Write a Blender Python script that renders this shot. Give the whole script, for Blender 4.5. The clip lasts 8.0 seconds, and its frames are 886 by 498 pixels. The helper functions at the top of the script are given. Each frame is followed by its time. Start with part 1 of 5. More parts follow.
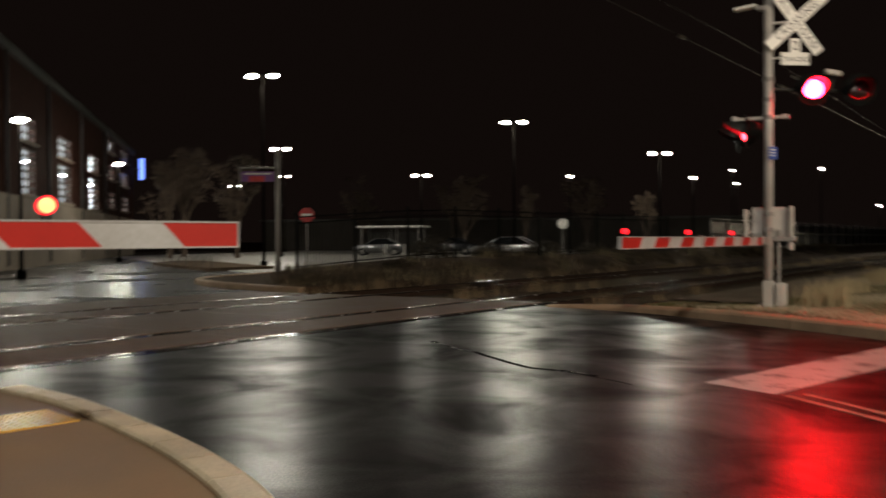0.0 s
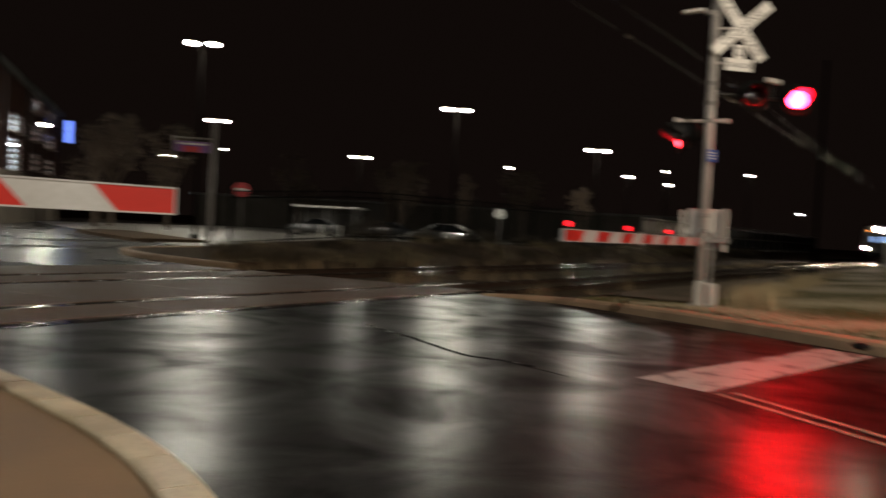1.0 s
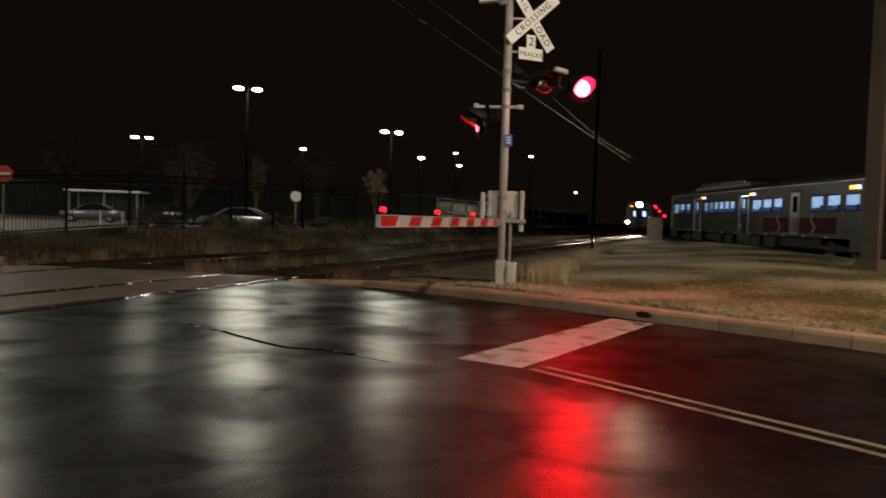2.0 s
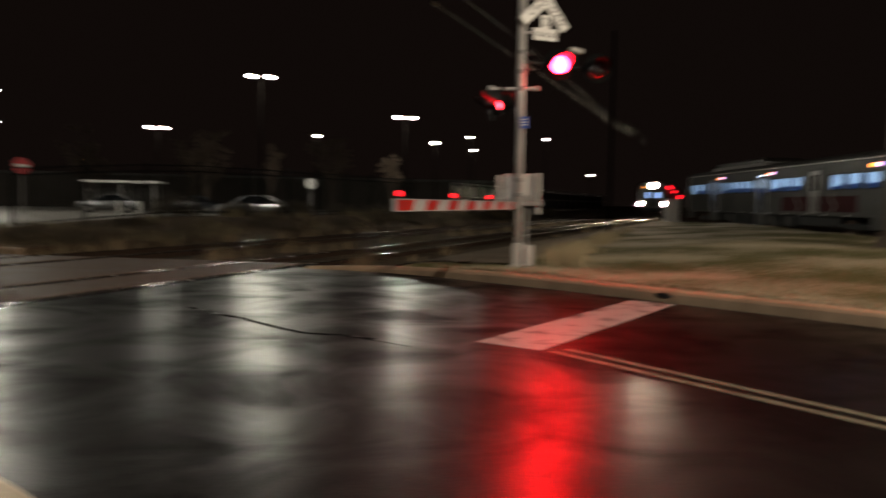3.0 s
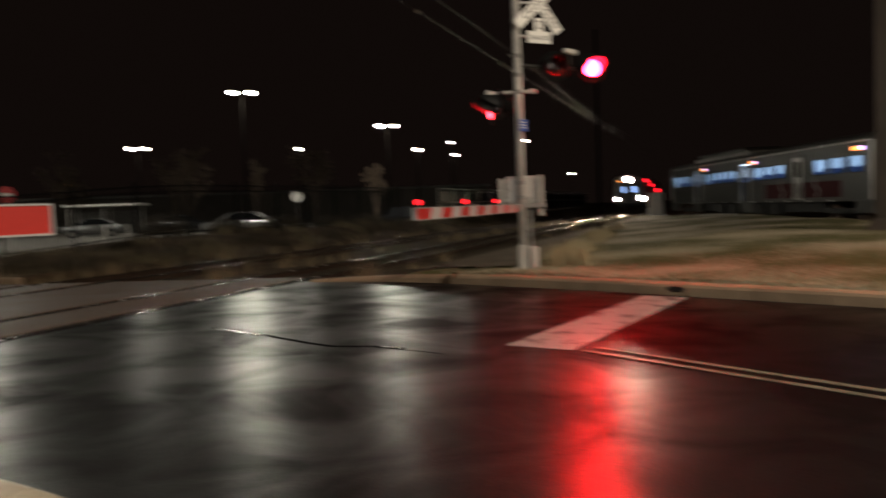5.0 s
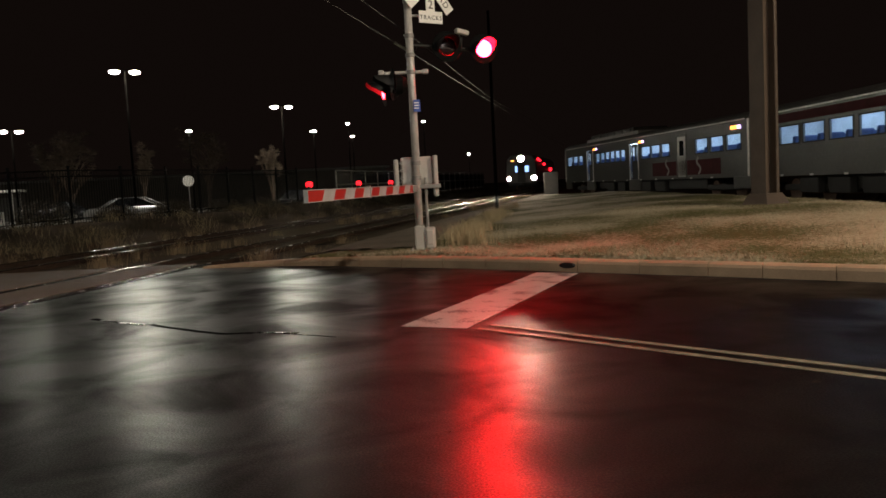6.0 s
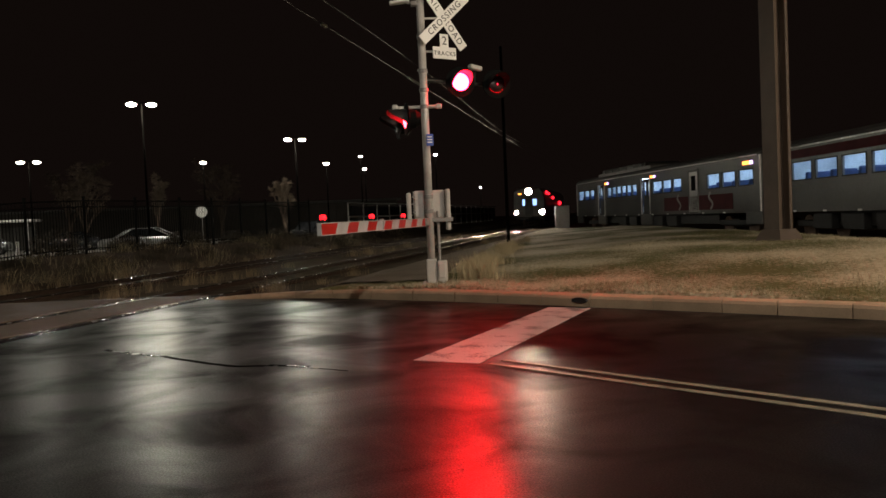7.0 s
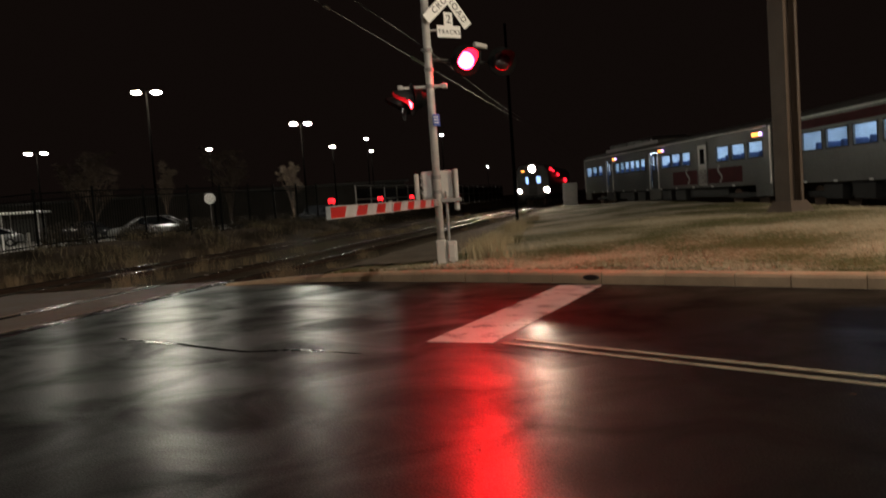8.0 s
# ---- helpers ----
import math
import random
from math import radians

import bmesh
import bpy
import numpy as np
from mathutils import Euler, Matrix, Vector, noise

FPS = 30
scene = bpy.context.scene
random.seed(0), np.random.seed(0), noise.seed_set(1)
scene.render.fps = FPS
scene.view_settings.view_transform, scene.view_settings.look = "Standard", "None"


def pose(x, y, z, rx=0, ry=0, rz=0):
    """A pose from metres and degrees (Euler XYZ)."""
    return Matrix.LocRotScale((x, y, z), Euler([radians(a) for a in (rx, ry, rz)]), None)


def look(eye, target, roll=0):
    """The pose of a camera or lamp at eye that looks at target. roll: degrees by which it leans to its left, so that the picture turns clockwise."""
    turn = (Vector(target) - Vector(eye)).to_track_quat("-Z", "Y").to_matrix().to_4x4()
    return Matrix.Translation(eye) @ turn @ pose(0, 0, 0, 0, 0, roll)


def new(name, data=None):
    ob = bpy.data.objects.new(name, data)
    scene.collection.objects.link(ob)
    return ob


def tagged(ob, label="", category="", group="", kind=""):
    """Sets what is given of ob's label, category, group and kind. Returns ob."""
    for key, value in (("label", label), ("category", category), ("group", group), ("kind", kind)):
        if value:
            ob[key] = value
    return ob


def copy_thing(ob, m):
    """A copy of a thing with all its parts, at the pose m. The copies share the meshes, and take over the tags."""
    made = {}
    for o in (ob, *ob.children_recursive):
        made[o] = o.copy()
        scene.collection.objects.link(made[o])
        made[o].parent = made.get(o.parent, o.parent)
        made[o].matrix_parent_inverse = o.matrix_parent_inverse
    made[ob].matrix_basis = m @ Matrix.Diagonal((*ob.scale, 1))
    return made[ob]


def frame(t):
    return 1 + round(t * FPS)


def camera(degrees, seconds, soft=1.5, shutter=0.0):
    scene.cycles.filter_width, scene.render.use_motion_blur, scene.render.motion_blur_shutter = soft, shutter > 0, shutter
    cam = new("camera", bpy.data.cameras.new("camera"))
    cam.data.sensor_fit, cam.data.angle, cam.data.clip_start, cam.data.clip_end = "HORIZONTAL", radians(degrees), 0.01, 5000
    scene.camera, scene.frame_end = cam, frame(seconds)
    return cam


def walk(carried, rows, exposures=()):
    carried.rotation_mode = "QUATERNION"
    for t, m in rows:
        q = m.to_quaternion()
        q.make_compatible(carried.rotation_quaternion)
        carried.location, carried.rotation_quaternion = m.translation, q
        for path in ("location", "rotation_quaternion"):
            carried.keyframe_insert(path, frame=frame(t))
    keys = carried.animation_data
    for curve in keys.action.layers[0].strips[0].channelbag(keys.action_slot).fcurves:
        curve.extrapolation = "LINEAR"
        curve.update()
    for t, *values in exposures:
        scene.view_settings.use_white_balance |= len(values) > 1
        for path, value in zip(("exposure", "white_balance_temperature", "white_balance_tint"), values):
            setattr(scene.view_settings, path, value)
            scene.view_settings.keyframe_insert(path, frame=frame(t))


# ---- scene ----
cam = camera(59.5, 8.0, shutter=0.9)
PATH = [
    (0, (-0.961, 0.172, 1.285), (-1.949, 1.911, 1.263), -0.3),
    (0.5, (-1.009, 0.243, 1.277), (-2.09, 1.926, 1.252), 2.7),
    (1, (-1.091, 0.256, 1.26), (-1.928, 2.072, 1.205), 3.0),
    (1.5, (-1.265, 0.268, 1.301), (-1.784, 2.199, 1.234), 1.3),
    (1.7, (-1.304, 0.245, 1.31), (-1.704, 2.203, 1.239), 1.8),
    (2.8, (-1.324, 0.267, 1.308), (-1.616, 2.242, 1.193), 1.8),
    (3, (-1.34, 0.29, 1.288), (-1.712, 2.252, 1.167), 0.9),
    (3.5, (-1.449, 0.157, 1.292), (-2.27, 1.979, 1.225), -3.2),
    (4, (-1.645, 0.177, 1.312), (-2.76, 1.838, 1.306), -4.2),
    (4.5, (-1.662, 0.183, 1.307), (-2.404, 2.039, 1.237), -2.4),
    (5, (-1.717, 0.167, 1.308), (-2.046, 2.137, 1.201), -2.2),
    (5.2, (-1.693, 0.164, 1.294), (-1.922, 2.146, 1.157), -2.1),
    (6.3, (-1.648, 0.208, 1.304), (-1.718, 2.2, 1.137), -3.2),
    (6.5, (-1.651, 0.208, 1.307), (-1.737, 2.202, 1.183), -3.2),
    (7, (-1.669, 0.207, 1.314), (-1.77, 2.203, 1.233), -2.6),
    (7.5, (-1.677, 0.206, 1.319), (-1.823, 2.199, 1.238), -3.2),
    (8, (-1.686, 0.236, 1.315), (-1.812, 2.228, 1.185), -4.1),
]
walk(cam, [(t, look(eye, target, roll)) for t, eye, target, roll in PATH])

# ---- world, sky glow and exposure ----
world = bpy.data.worlds.new("night_sky")
scene.world = world
world.use_nodes = True
_bg = world.node_tree.nodes["Background"]
_bg.inputs["Color"].default_value = (1.0, 0.62, 0.5, 1.0)
_bg.inputs["Strength"].default_value = 0.0043
scene.view_settings.exposure = 0.12


# ---- node materials ----
def material(name, base, rough=0.6, metal=0.0, tint=None, scale=6.0, fine=60.0, bump=0.15, spread=0.35,
             rough_low=None, bump_size=0.01, island=0.0, detail=6, film=0.0, film_rough=0.2,
             spec=0.5, low=0.45, high=0.98, film_ior=1.33, film_min=0.12, ripple=0.7, film_edge=(0.36, 0.66), grain=0.0):
    """Principled surface with stains at a large scale, grain at a small one and fine relief."""
    m = bpy.data.materials.new(name)
    m.use_nodes = True
    nt = m.node_tree
    bsdf = nt.nodes["Principled BSDF"]
    coord = nt.nodes.new("ShaderNodeTexCoord")
    big = nt.nodes.new("ShaderNodeTexNoise")
    big.inputs["Scale"].default_value = scale
    big.inputs["Detail"].default_value = detail
    small = nt.nodes.new("ShaderNodeTexNoise")
    small.inputs["Scale"].default_value = fine
    small.inputs["Detail"].default_value = 3
    nt.links.new(coord.outputs["Object"], big.inputs["Vector"])
    nt.links.new(coord.outputs["Object"], small.inputs["Vector"])
    mixf = nt.nodes.new("ShaderNodeMath")
    mixf.operation = "MULTIPLY_ADD"
    nt.links.new(small.outputs["Fac"], mixf.inputs[0])
    mixf.inputs[1].default_value = 0.45
    nt.links.new(big.outputs["Fac"], mixf.inputs[2])
    ramp = nt.nodes.new("ShaderNodeMapRange")
    ramp.inputs["From Min"].default_value = low
    ramp.inputs["From Max"].default_value = high
    nt.links.new(mixf.outputs[0], ramp.inputs["Value"])
    mix = nt.nodes.new("ShaderNodeMix")
    mix.data_type = "RGBA"
    tint = tint or tuple(c * (1 - spread) for c in base)
    mix.inputs[6].default_value = (*tint, 1)
    mix.inputs[7].default_value = (*base, 1)
    nt.links.new(ramp.outputs["Result"], mix.inputs[0])
    colour = mix.outputs[2]
    if island:
        info = nt.nodes.new("ShaderNodeObjectInfo")
        hsv = nt.nodes.new("ShaderNodeHueSaturation")
        val = nt.nodes.new("ShaderNodeMapRange")
        val.inputs["To Min"].default_value = 1 - island
        val.inputs["To Max"].default_value = 1 + island
        nt.links.new(info.outputs["Random"], val.inputs["Value"])
        nt.links.new(val.outputs["Result"], hsv.inputs["Value"])
        nt.links.new(colour, hsv.inputs["Color"])
        colour = hsv.outputs["Color"]
    nt.links.new(colour, bsdf.inputs["Base Color"])
    rr = nt.nodes.new("ShaderNodeMapRange")
    rr.inputs["From Min"].default_value = 0.3
    rr.inputs["From Max"].default_value = 0.7
    rr.inputs["To Min"].default_value = rough if rough_low is None else rough_low
    rr.inputs["To Max"].default_value = rough
    nt.links.new(big.outputs["Fac"], rr.inputs["Value"])
    nt.links.new(rr.outputs["Result"], bsdf.inputs["Roughness"])
    bsdf.inputs["Metallic"].default_value = metal
    bsdf.inputs["Coat Weight"].default_value = film
    bsdf.inputs["Coat Roughness"].default_value = film_rough
    bsdf.inputs["Coat IOR"].default_value = film_ior
    bsdf.inputs["Specular IOR Level"].default_value = spec
    if bump:
        bp = nt.nodes.new("ShaderNodeBump")
        bp.inputs["Strength"].default_value = bump
        bp.inputs["Distance"].default_value = bump_size
        nt.links.new(small.outputs["Fac"], bp.inputs["Height"])
        nt.links.new(bp.outputs["Normal"], bsdf.inputs["Normal"])
        if film:
            patch = nt.nodes.new("ShaderNodeTexNoise")
            patch.inputs["Scale"].default_value = scale * 1.5
            patch.inputs["Detail"].default_value = 5
            patch.inputs["Distortion"].default_value = 0.6
            nt.links.new(coord.outputs["Object"], patch.inputs["Vector"])
            wet = nt.nodes.new("ShaderNodeMapRange")
            wet.inputs["From Min"].default_value, wet.inputs["From Max"].default_value = film_edge
            wet.inputs["To Min"].default_value = film * film_min
            wet.inputs["To Max"].default_value = film
            nt.links.new(patch.outputs["Fac"], wet.inputs["Value"])
            weight = wet.outputs["Result"]
            if grain:
                stones = nt.nodes.new("ShaderNodeTexNoise")
                stones.inputs["Scale"].default_value = fine
                stones.inputs["Detail"].default_value = 2
                nt.links.new(coord.outputs["Object"], stones.inputs["Vector"])
                top = nt.nodes.new("ShaderNodeMapRange")
                top.inputs["From Min"].default_value, top.inputs["From Max"].default_value = 0.42, 0.62
                top.inputs["To Min"].default_value, top.inputs["To Max"].default_value = 1.0 - grain, 1.0
                nt.links.new(stones.outputs["Fac"], top.inputs["Value"])
                both = nt.nodes.new("ShaderNodeMath")
                both.operation = "MULTIPLY"
                nt.links.new(weight, both.inputs[0])
                nt.links.new(top.outputs["Result"], both.inputs[1])
                weight = both.outputs[0]
            nt.links.new(weight, bsdf.inputs["Coat Weight"])
            thin = nt.nodes.new("ShaderNodeBump")
            thin.inputs["Strength"].default_value = bump * ripple
            thin.inputs["Distance"].default_value = bump_size
            nt.links.new(mixf.outputs[0], thin.inputs["Height"])
            nt.links.new(thin.outputs["Normal"], bsdf.inputs["Coat Normal"])
    return m


def glow(name, colour, strength):
    m = bpy.data.materials.new(name)
    m.use_nodes = True
    bsdf = m.node_tree.nodes["Principled BSDF"]
    bsdf.inputs["Base Color"].default_value = (*[min(1, c) * 0.6 for c in colour], 1)
    bsdf.inputs["Emission Color"].default_value = (*colour, 1)
    bsdf.inputs["Emission Strength"].default_value = strength
    return m


def glass(name, colour=(0.9, 0.95, 1.0), rough=0.02):
    m = bpy.data.materials.new(name)
    m.use_nodes = True
    nt = m.node_tree
    nt.nodes.remove(nt.nodes["Principled BSDF"])
    clear = nt.nodes.new("ShaderNodeBsdfTransparent")
    clear.inputs["Color"].default_value = (*colour, 1)
    shine = nt.nodes.new("ShaderNodeBsdfGlossy")
    shine.inputs["Roughness"].default_value = rough
    mix = nt.nodes.new("ShaderNodeMixShader")
    mix.inputs[0].default_value = 0.1
    nt.links.new(clear.outputs[0], mix.inputs[1])
    nt.links.new(shine.outputs[0], mix.inputs[2])
    nt.links.new(mix.outputs[0], nt.nodes["Material Output"].inputs["Surface"])
    return m


ASPHALT = material("wet_asphalt", (0.0048, 0.0048, 0.0046), 0.75, rough_low=0.6, scale=0.7, fine=85, bump=0.9, bump_size=0.006, detail=5, film=1.0, film_rough=0.285, spec=0.05, film_ior=1.76, film_min=0.18, ripple=0.32, film_edge=(0.33, 0.6), grain=0.4)
OLD_ASPHALT = material("worn_wet_asphalt", (0.04, 0.037, 0.034), 0.7, rough_low=0.55, scale=0.3, fine=80, bump=0.4, bump_size=0.004, detail=4, film=1.0, film_rough=0.27, film_ior=2.8, film_min=0.25, ripple=0.5, spec=0.05, film_edge=(0.42, 0.48))
RUBBER = material("black_flangeway", (0.008, 0.007, 0.007), 0.8, rough_low=0.6, scale=2, fine=60, bump=0.3, film=1.0, film_rough=0.14, film_ior=2.4, film_min=0.45, ripple=0.5, film_edge=(0.4, 0.5), spec=0.05)
LOT = material("wet_pale_paving", (0.36, 0.34, 0.31), 0.4, rough_low=0.3, scale=0.4, fine=40, bump=0.2)
PANEL = material("crossing_panel", (0.18, 0.125, 0.094), 0.7, rough_low=0.5, scale=0.9, fine=70, bump=0.3, spec=0.12)
CONCRETE = material("damp_concrete", (0.32, 0.215, 0.13), 0.7, rough_low=0.5, spec=0.2, scale=1.6, fine=110, bump=0.25, island=0.07)
KERB = material("kerb_concrete", (0.76, 0.66, 0.47), 0.55, tint=(0.42, 0.35, 0.22), rough_low=0.3, scale=3.0, fine=60, bump=0.3, island=0.08)
FAR_KERB = material("sandy_kerb", (0.52, 0.37, 0.245), 0.7, rough_low=0.5, spec=0.2, scale=2.5, fine=60, bump=0.3, island=0.06)
TACTILE = material("tactile_yellow", (0.9, 0.54, 0.08), 0.5, rough_low=0.25, scale=4, fine=80, bump=0.1)
LINE_WHITE = material("road_paint_white", (0.5, 0.49, 0.47), 0.45, tint=(0.05, 0.048, 0.045), low=0.56, high=0.7, scale=3.2, fine=45, bump=0.3, rough_low=0.3)
LINE_YELLOW = material("road_paint_yellow", (0.31, 0.285, 0.2), 0.5, tint=(0.1, 0.09, 0.065), scale=5.0, fine=50, bump=0.3)
CRACK = material("tar_seam", (0.004, 0.004, 0.004), 0.95, spec=0.02, scale=5)
WET_SEAM = material("water_in_seam", (0.012, 0.012, 0.012), 0.3, rough_low=0.22, spec=1.0, scale=5, fine=30, bump=0.15)
BALLAST = material("track_ballast", (0.14, 0.115, 0.088), 1.0, spec=0.0, scale=1.2, fine=28, bump=0.9, bump_size=0.05)
GRAVEL = material("damp_gravel", (0.21, 0.17, 0.13), 0.95, spec=0.05, scale=1.5, fine=35, bump=0.9, bump_size=0.04)
TIE = material("wooden_sleeper", (0.07, 0.055, 0.045), 0.9, spec=0.04, scale=4, fine=30, bump=0.4, island=0.2)
STEEL = material("rail_steel", (0.34, 0.31, 0.29), 0.3, metal=1.0, scale=4, fine=50, bump=0.06, rough_low=0.2)
RAIL_RUST = material("dull_rail_rust", (0.06, 0.04, 0.03), 0.9, spec=0.05, scale=6, fine=60, bump=0.3)
RUST = material("rusty_steel", (0.12, 0.07, 0.045), 0.75, scale=6, fine=60, bump=0.3)
DIRT = material("dark_soil", (0.095, 0.066, 0.043), 0.95, spec=0.06, scale=0.4, fine=8, bump=0.8, bump_size=0.05)
TURF = material("winter_turf", (0.48, 0.41, 0.29), 0.95, spec=0.1, tint=(0.13, 0.12, 0.05), scale=0.3, fine=14, bump=0.9, bump_size=0.05, low=0.64, high=0.82)
GRASS_DRY = material("dry_grass", (0.5, 0.41, 0.25), 0.85, scale=2, fine=20, bump=0, island=0.2)
GRASS_TURF = material("short_grass", (0.5, 0.425, 0.3), 0.85, tint=(0.13, 0.12, 0.05), scale=0.3, fine=12, bump=0, low=0.64, high=0.82)
SHRUB = material("dark_shrub", (0.07, 0.053, 0.031), 0.8, scale=2, fine=15, bump=0)
BARK = material("grey_bark", (0.1, 0.07, 0.05), 0.9, scale=3, fine=30, bump=0.5)
MAST = material("aluminium_mast", (0.66, 0.63, 0.6), 0.45, metal=0.1, scale=4, fine=50, bump=0.05, rough_low=0.35)
CASE = material("grey_enamel", (0.6, 0.57, 0.53), 0.45, scale=3, fine=40, bump=0.05, spread=0.2)
BLACK = material("black_enamel", (0.015, 0.015, 0.016), 0.45, scale=5, fine=50, bump=0.05)
SIGN_WHITE = material("reflective_white", (0.86, 0.85, 0.82), 0.35, scale=2, fine=50, bump=0.02, spread=0.08)
ARM_WHITE = material("gate_white", (0.5, 0.51, 0.515), 0.45, tint=(0.36, 0.355, 0.345), scale=3.5, fine=40, bump=0.03)
ARM_RED = material("gate_red", (0.5, 0.02, 0.013), 0.4, scale=3.5, fine=40, bump=0.03, spread=0.2)
BLUE = material("blue_plate", (0.05, 0.12, 0.55), 0.4, scale=4)
RED_SIGN = material("red_sign", (0.7, 0.06, 0.07), 0.4, scale=4)
PURPLE = material("purple_sign", (0.26, 0.11, 0.4), 0.4, scale=4)
STAINLESS = material("stainless_side", (0.15, 0.147, 0.14), 0.42, metal=0.9, scale=0.6, fine=7, bump=0.25, bump_size=0.02, rough_low=0.3, spread=0.35)
POLISHED = material("polished_steel", (0.75, 0.73, 0.7), 0.35, metal=0.6, scale=2, fine=20, bump=0.1, rough_low=0.28, spread=0.3)
DARK_STEEL = material("underframe_black", (0.03, 0.028, 0.026), 0.7, scale=4)
ROOF_GREY = material("car_roof_grey", (0.06, 0.056, 0.052), 0.6, scale=2)
STRIPE_RED = material("maroon_stripe", (0.075, 0.011, 0.014), 0.6, spec=0.12, scale=2)
COLUMN = material("brown_painted_steel", (0.125, 0.09, 0.068), 0.55, scale=2, fine=40, bump=0.1)
LAMP_POLE = material("bronze_lamp_pole", (0.0025, 0.0022, 0.002), 0.9, scale=3, spec=0.0)
POLE_GREY = material("galvanised_pole", (0.34, 0.325, 0.31), 0.5, metal=0.1, scale=3)
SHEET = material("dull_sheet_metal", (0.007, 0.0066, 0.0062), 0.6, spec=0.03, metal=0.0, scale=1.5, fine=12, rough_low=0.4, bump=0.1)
FENCE_BLACK = material("fence_black", (0.008, 0.008, 0.008), 0.8, scale=5, bump=0, spec=0.1)
BRICK = material("dark_red_brick", (0.034, 0.0145, 0.0105), 0.9, spec=0.05, scale=1.2, fine=12, bump=0.3, spread=0.35)
STONE = material("pale_concrete_base", (0.2, 0.162, 0.122), 0.75, scale=0.8, fine=15, bump=0.2)
BACKDROP = material("dark_render_wall", (0.06, 0.052, 0.045), 0.9, scale=0.5, fine=8, bump=0.2, spec=0.1)
CAR_DARK = material("dark_car_paint", (0.035, 0.035, 0.04), 0.2, metal=0.3, scale=2, bump=0)
CAR_WET = material("wet_silver_car_paint", (0.34, 0.34, 0.34), 0.3, metal=0.7, scale=2, bump=0, rough_low=0.28)
CAR_SILVER = material("silver_car_paint", (0.2, 0.2, 0.205), 0.3, metal=0.5, scale=2, bump=0)
GLASS_DARK = material("dark_glazing", (0.01, 0.011, 0.013), 0.06, scale=2, bump=0)
TYRE = material("tyre_rubber", (0.02, 0.02, 0.02), 0.8, scale=8)
CABLE = material("black_cable", (0.012, 0.012, 0.012), 0.9, scale=8, spec=0.0)
WIRE = material("weathered_wire", (0.05, 0.047, 0.044), 0.6, metal=0.2, scale=8, bump=0)
SCUFFED = material("scuffed_bracket", (0.4, 0.36, 0.31), 0.6, tint=(0.12, 0.085, 0.06), scale=12, fine=60, bump=0.2, low=0.55, high=0.8)
WEED = material("dry_weeds", (0.3, 0.225, 0.135), 0.9, scale=2, fine=20, bump=0, island=0.2)
SEAT = material("blue_seat", (0.06, 0.09, 0.2), 0.7, scale=4)
PANE = glass("clear_pane", (0.86, 0.93, 1.0))

LED_WHITE = glow("led_white", (1.0, 0.95, 0.79), 435.0)
LED_FAR = glow("led_white_far", (1.0, 0.95, 0.79), 170.0)
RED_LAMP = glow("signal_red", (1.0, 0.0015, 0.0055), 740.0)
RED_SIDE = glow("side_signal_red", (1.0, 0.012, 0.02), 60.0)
HOOD = material("hood_black", (0.012, 0.012, 0.012), 0.7, scale=5, bump=0)
TARGET = material("matt_black_target", (0.005, 0.005, 0.005), 0.8, scale=5, bump=0, spec=0.1)
SIGNAL_RED = glow("railway_signal_red", (1.0, 0.01, 0.02), 5.0)
BLOWN_OUT_CORE = glow("gate_lamp_core", (1.0, 0.3, 0.1), 3.2)
RED_GATE = glow("gate_lamp_red", (1.0, 0.012, 0.02), 2.5)
HEADLIGHT = glow("headlight", (1.0, 0.8, 0.58), 9000.0)
CABIN = glow("cabin_light", (0.62, 0.8, 1.0), 8.5)
CAB_GLOW = glow("cab_light", (0.35, 0.55, 1.0), 1.6)
AMBER = glow("amber_sign", (1.0, 0.3, 0.05), 4.0)
SODIUM = glow("sodium_orange", (1.0, 0.42, 0.1), 25.0)
VIOLET = glow("violet_sign", (0.6, 0.4, 1.0), 4.0)
BLUE_BOARD = glow("blue_board", (0.16, 0.27, 1.0), 2.2)
ROOM = glow("room_light", (1.0, 0.92, 0.8), 110.0)


# ---- mesh helpers ----
def thing(name, label, category, m=None, group="", kind=""):
    ob = new(name)
    ob.matrix_basis = m or Matrix()
    return tagged(ob, label, category, group, kind)


def part(name, bm, mat, parent=None, label="", smooth=False):
    me = bpy.data.meshes.new(name)
    bm.normal_update()
    bm.to_mesh(me)
    bm.free()
    for mm in (mat if isinstance(mat, (list, tuple)) else [mat]):
        me.materials.append(mm)
    if smooth:
        for p in me.polygons:
            p.use_smooth = True
    ob = new(name, me)
    if parent:
        ob.parent = parent
    if label:
        ob["label"] = label
    return ob


def whole(name, bm, mat, label, category, kind="", group="", smooth=False):
    return tagged(part(name, bm, mat, None, "", smooth), label, category, group, kind)


def box(bm, size, at=(0, 0, 0), rot=None, bevel=0.0, mat=0):
    """An axis-aligned box with its centre at `at`, turned by the pose rot about that centre."""
    m = Matrix.Translation(at) @ (rot or Matrix()) @ Matrix.Diagonal((*size, 1))
    r = bmesh.ops.create_cube(bm, size=1, matrix=m)
    fs = set(f for v in r["verts"] for f in v.link_faces)
    for f in fs:
        f.material_index = mat
    if bevel:
        es = list(set(e for v in r["verts"] for e in v.link_edges))
        out = bmesh.ops.bevel(bm, geom=es, offset=bevel, segments=2, profile=0.5, affect="EDGES")
        for f in out["faces"]:
            f.material_index = mat
    return bm


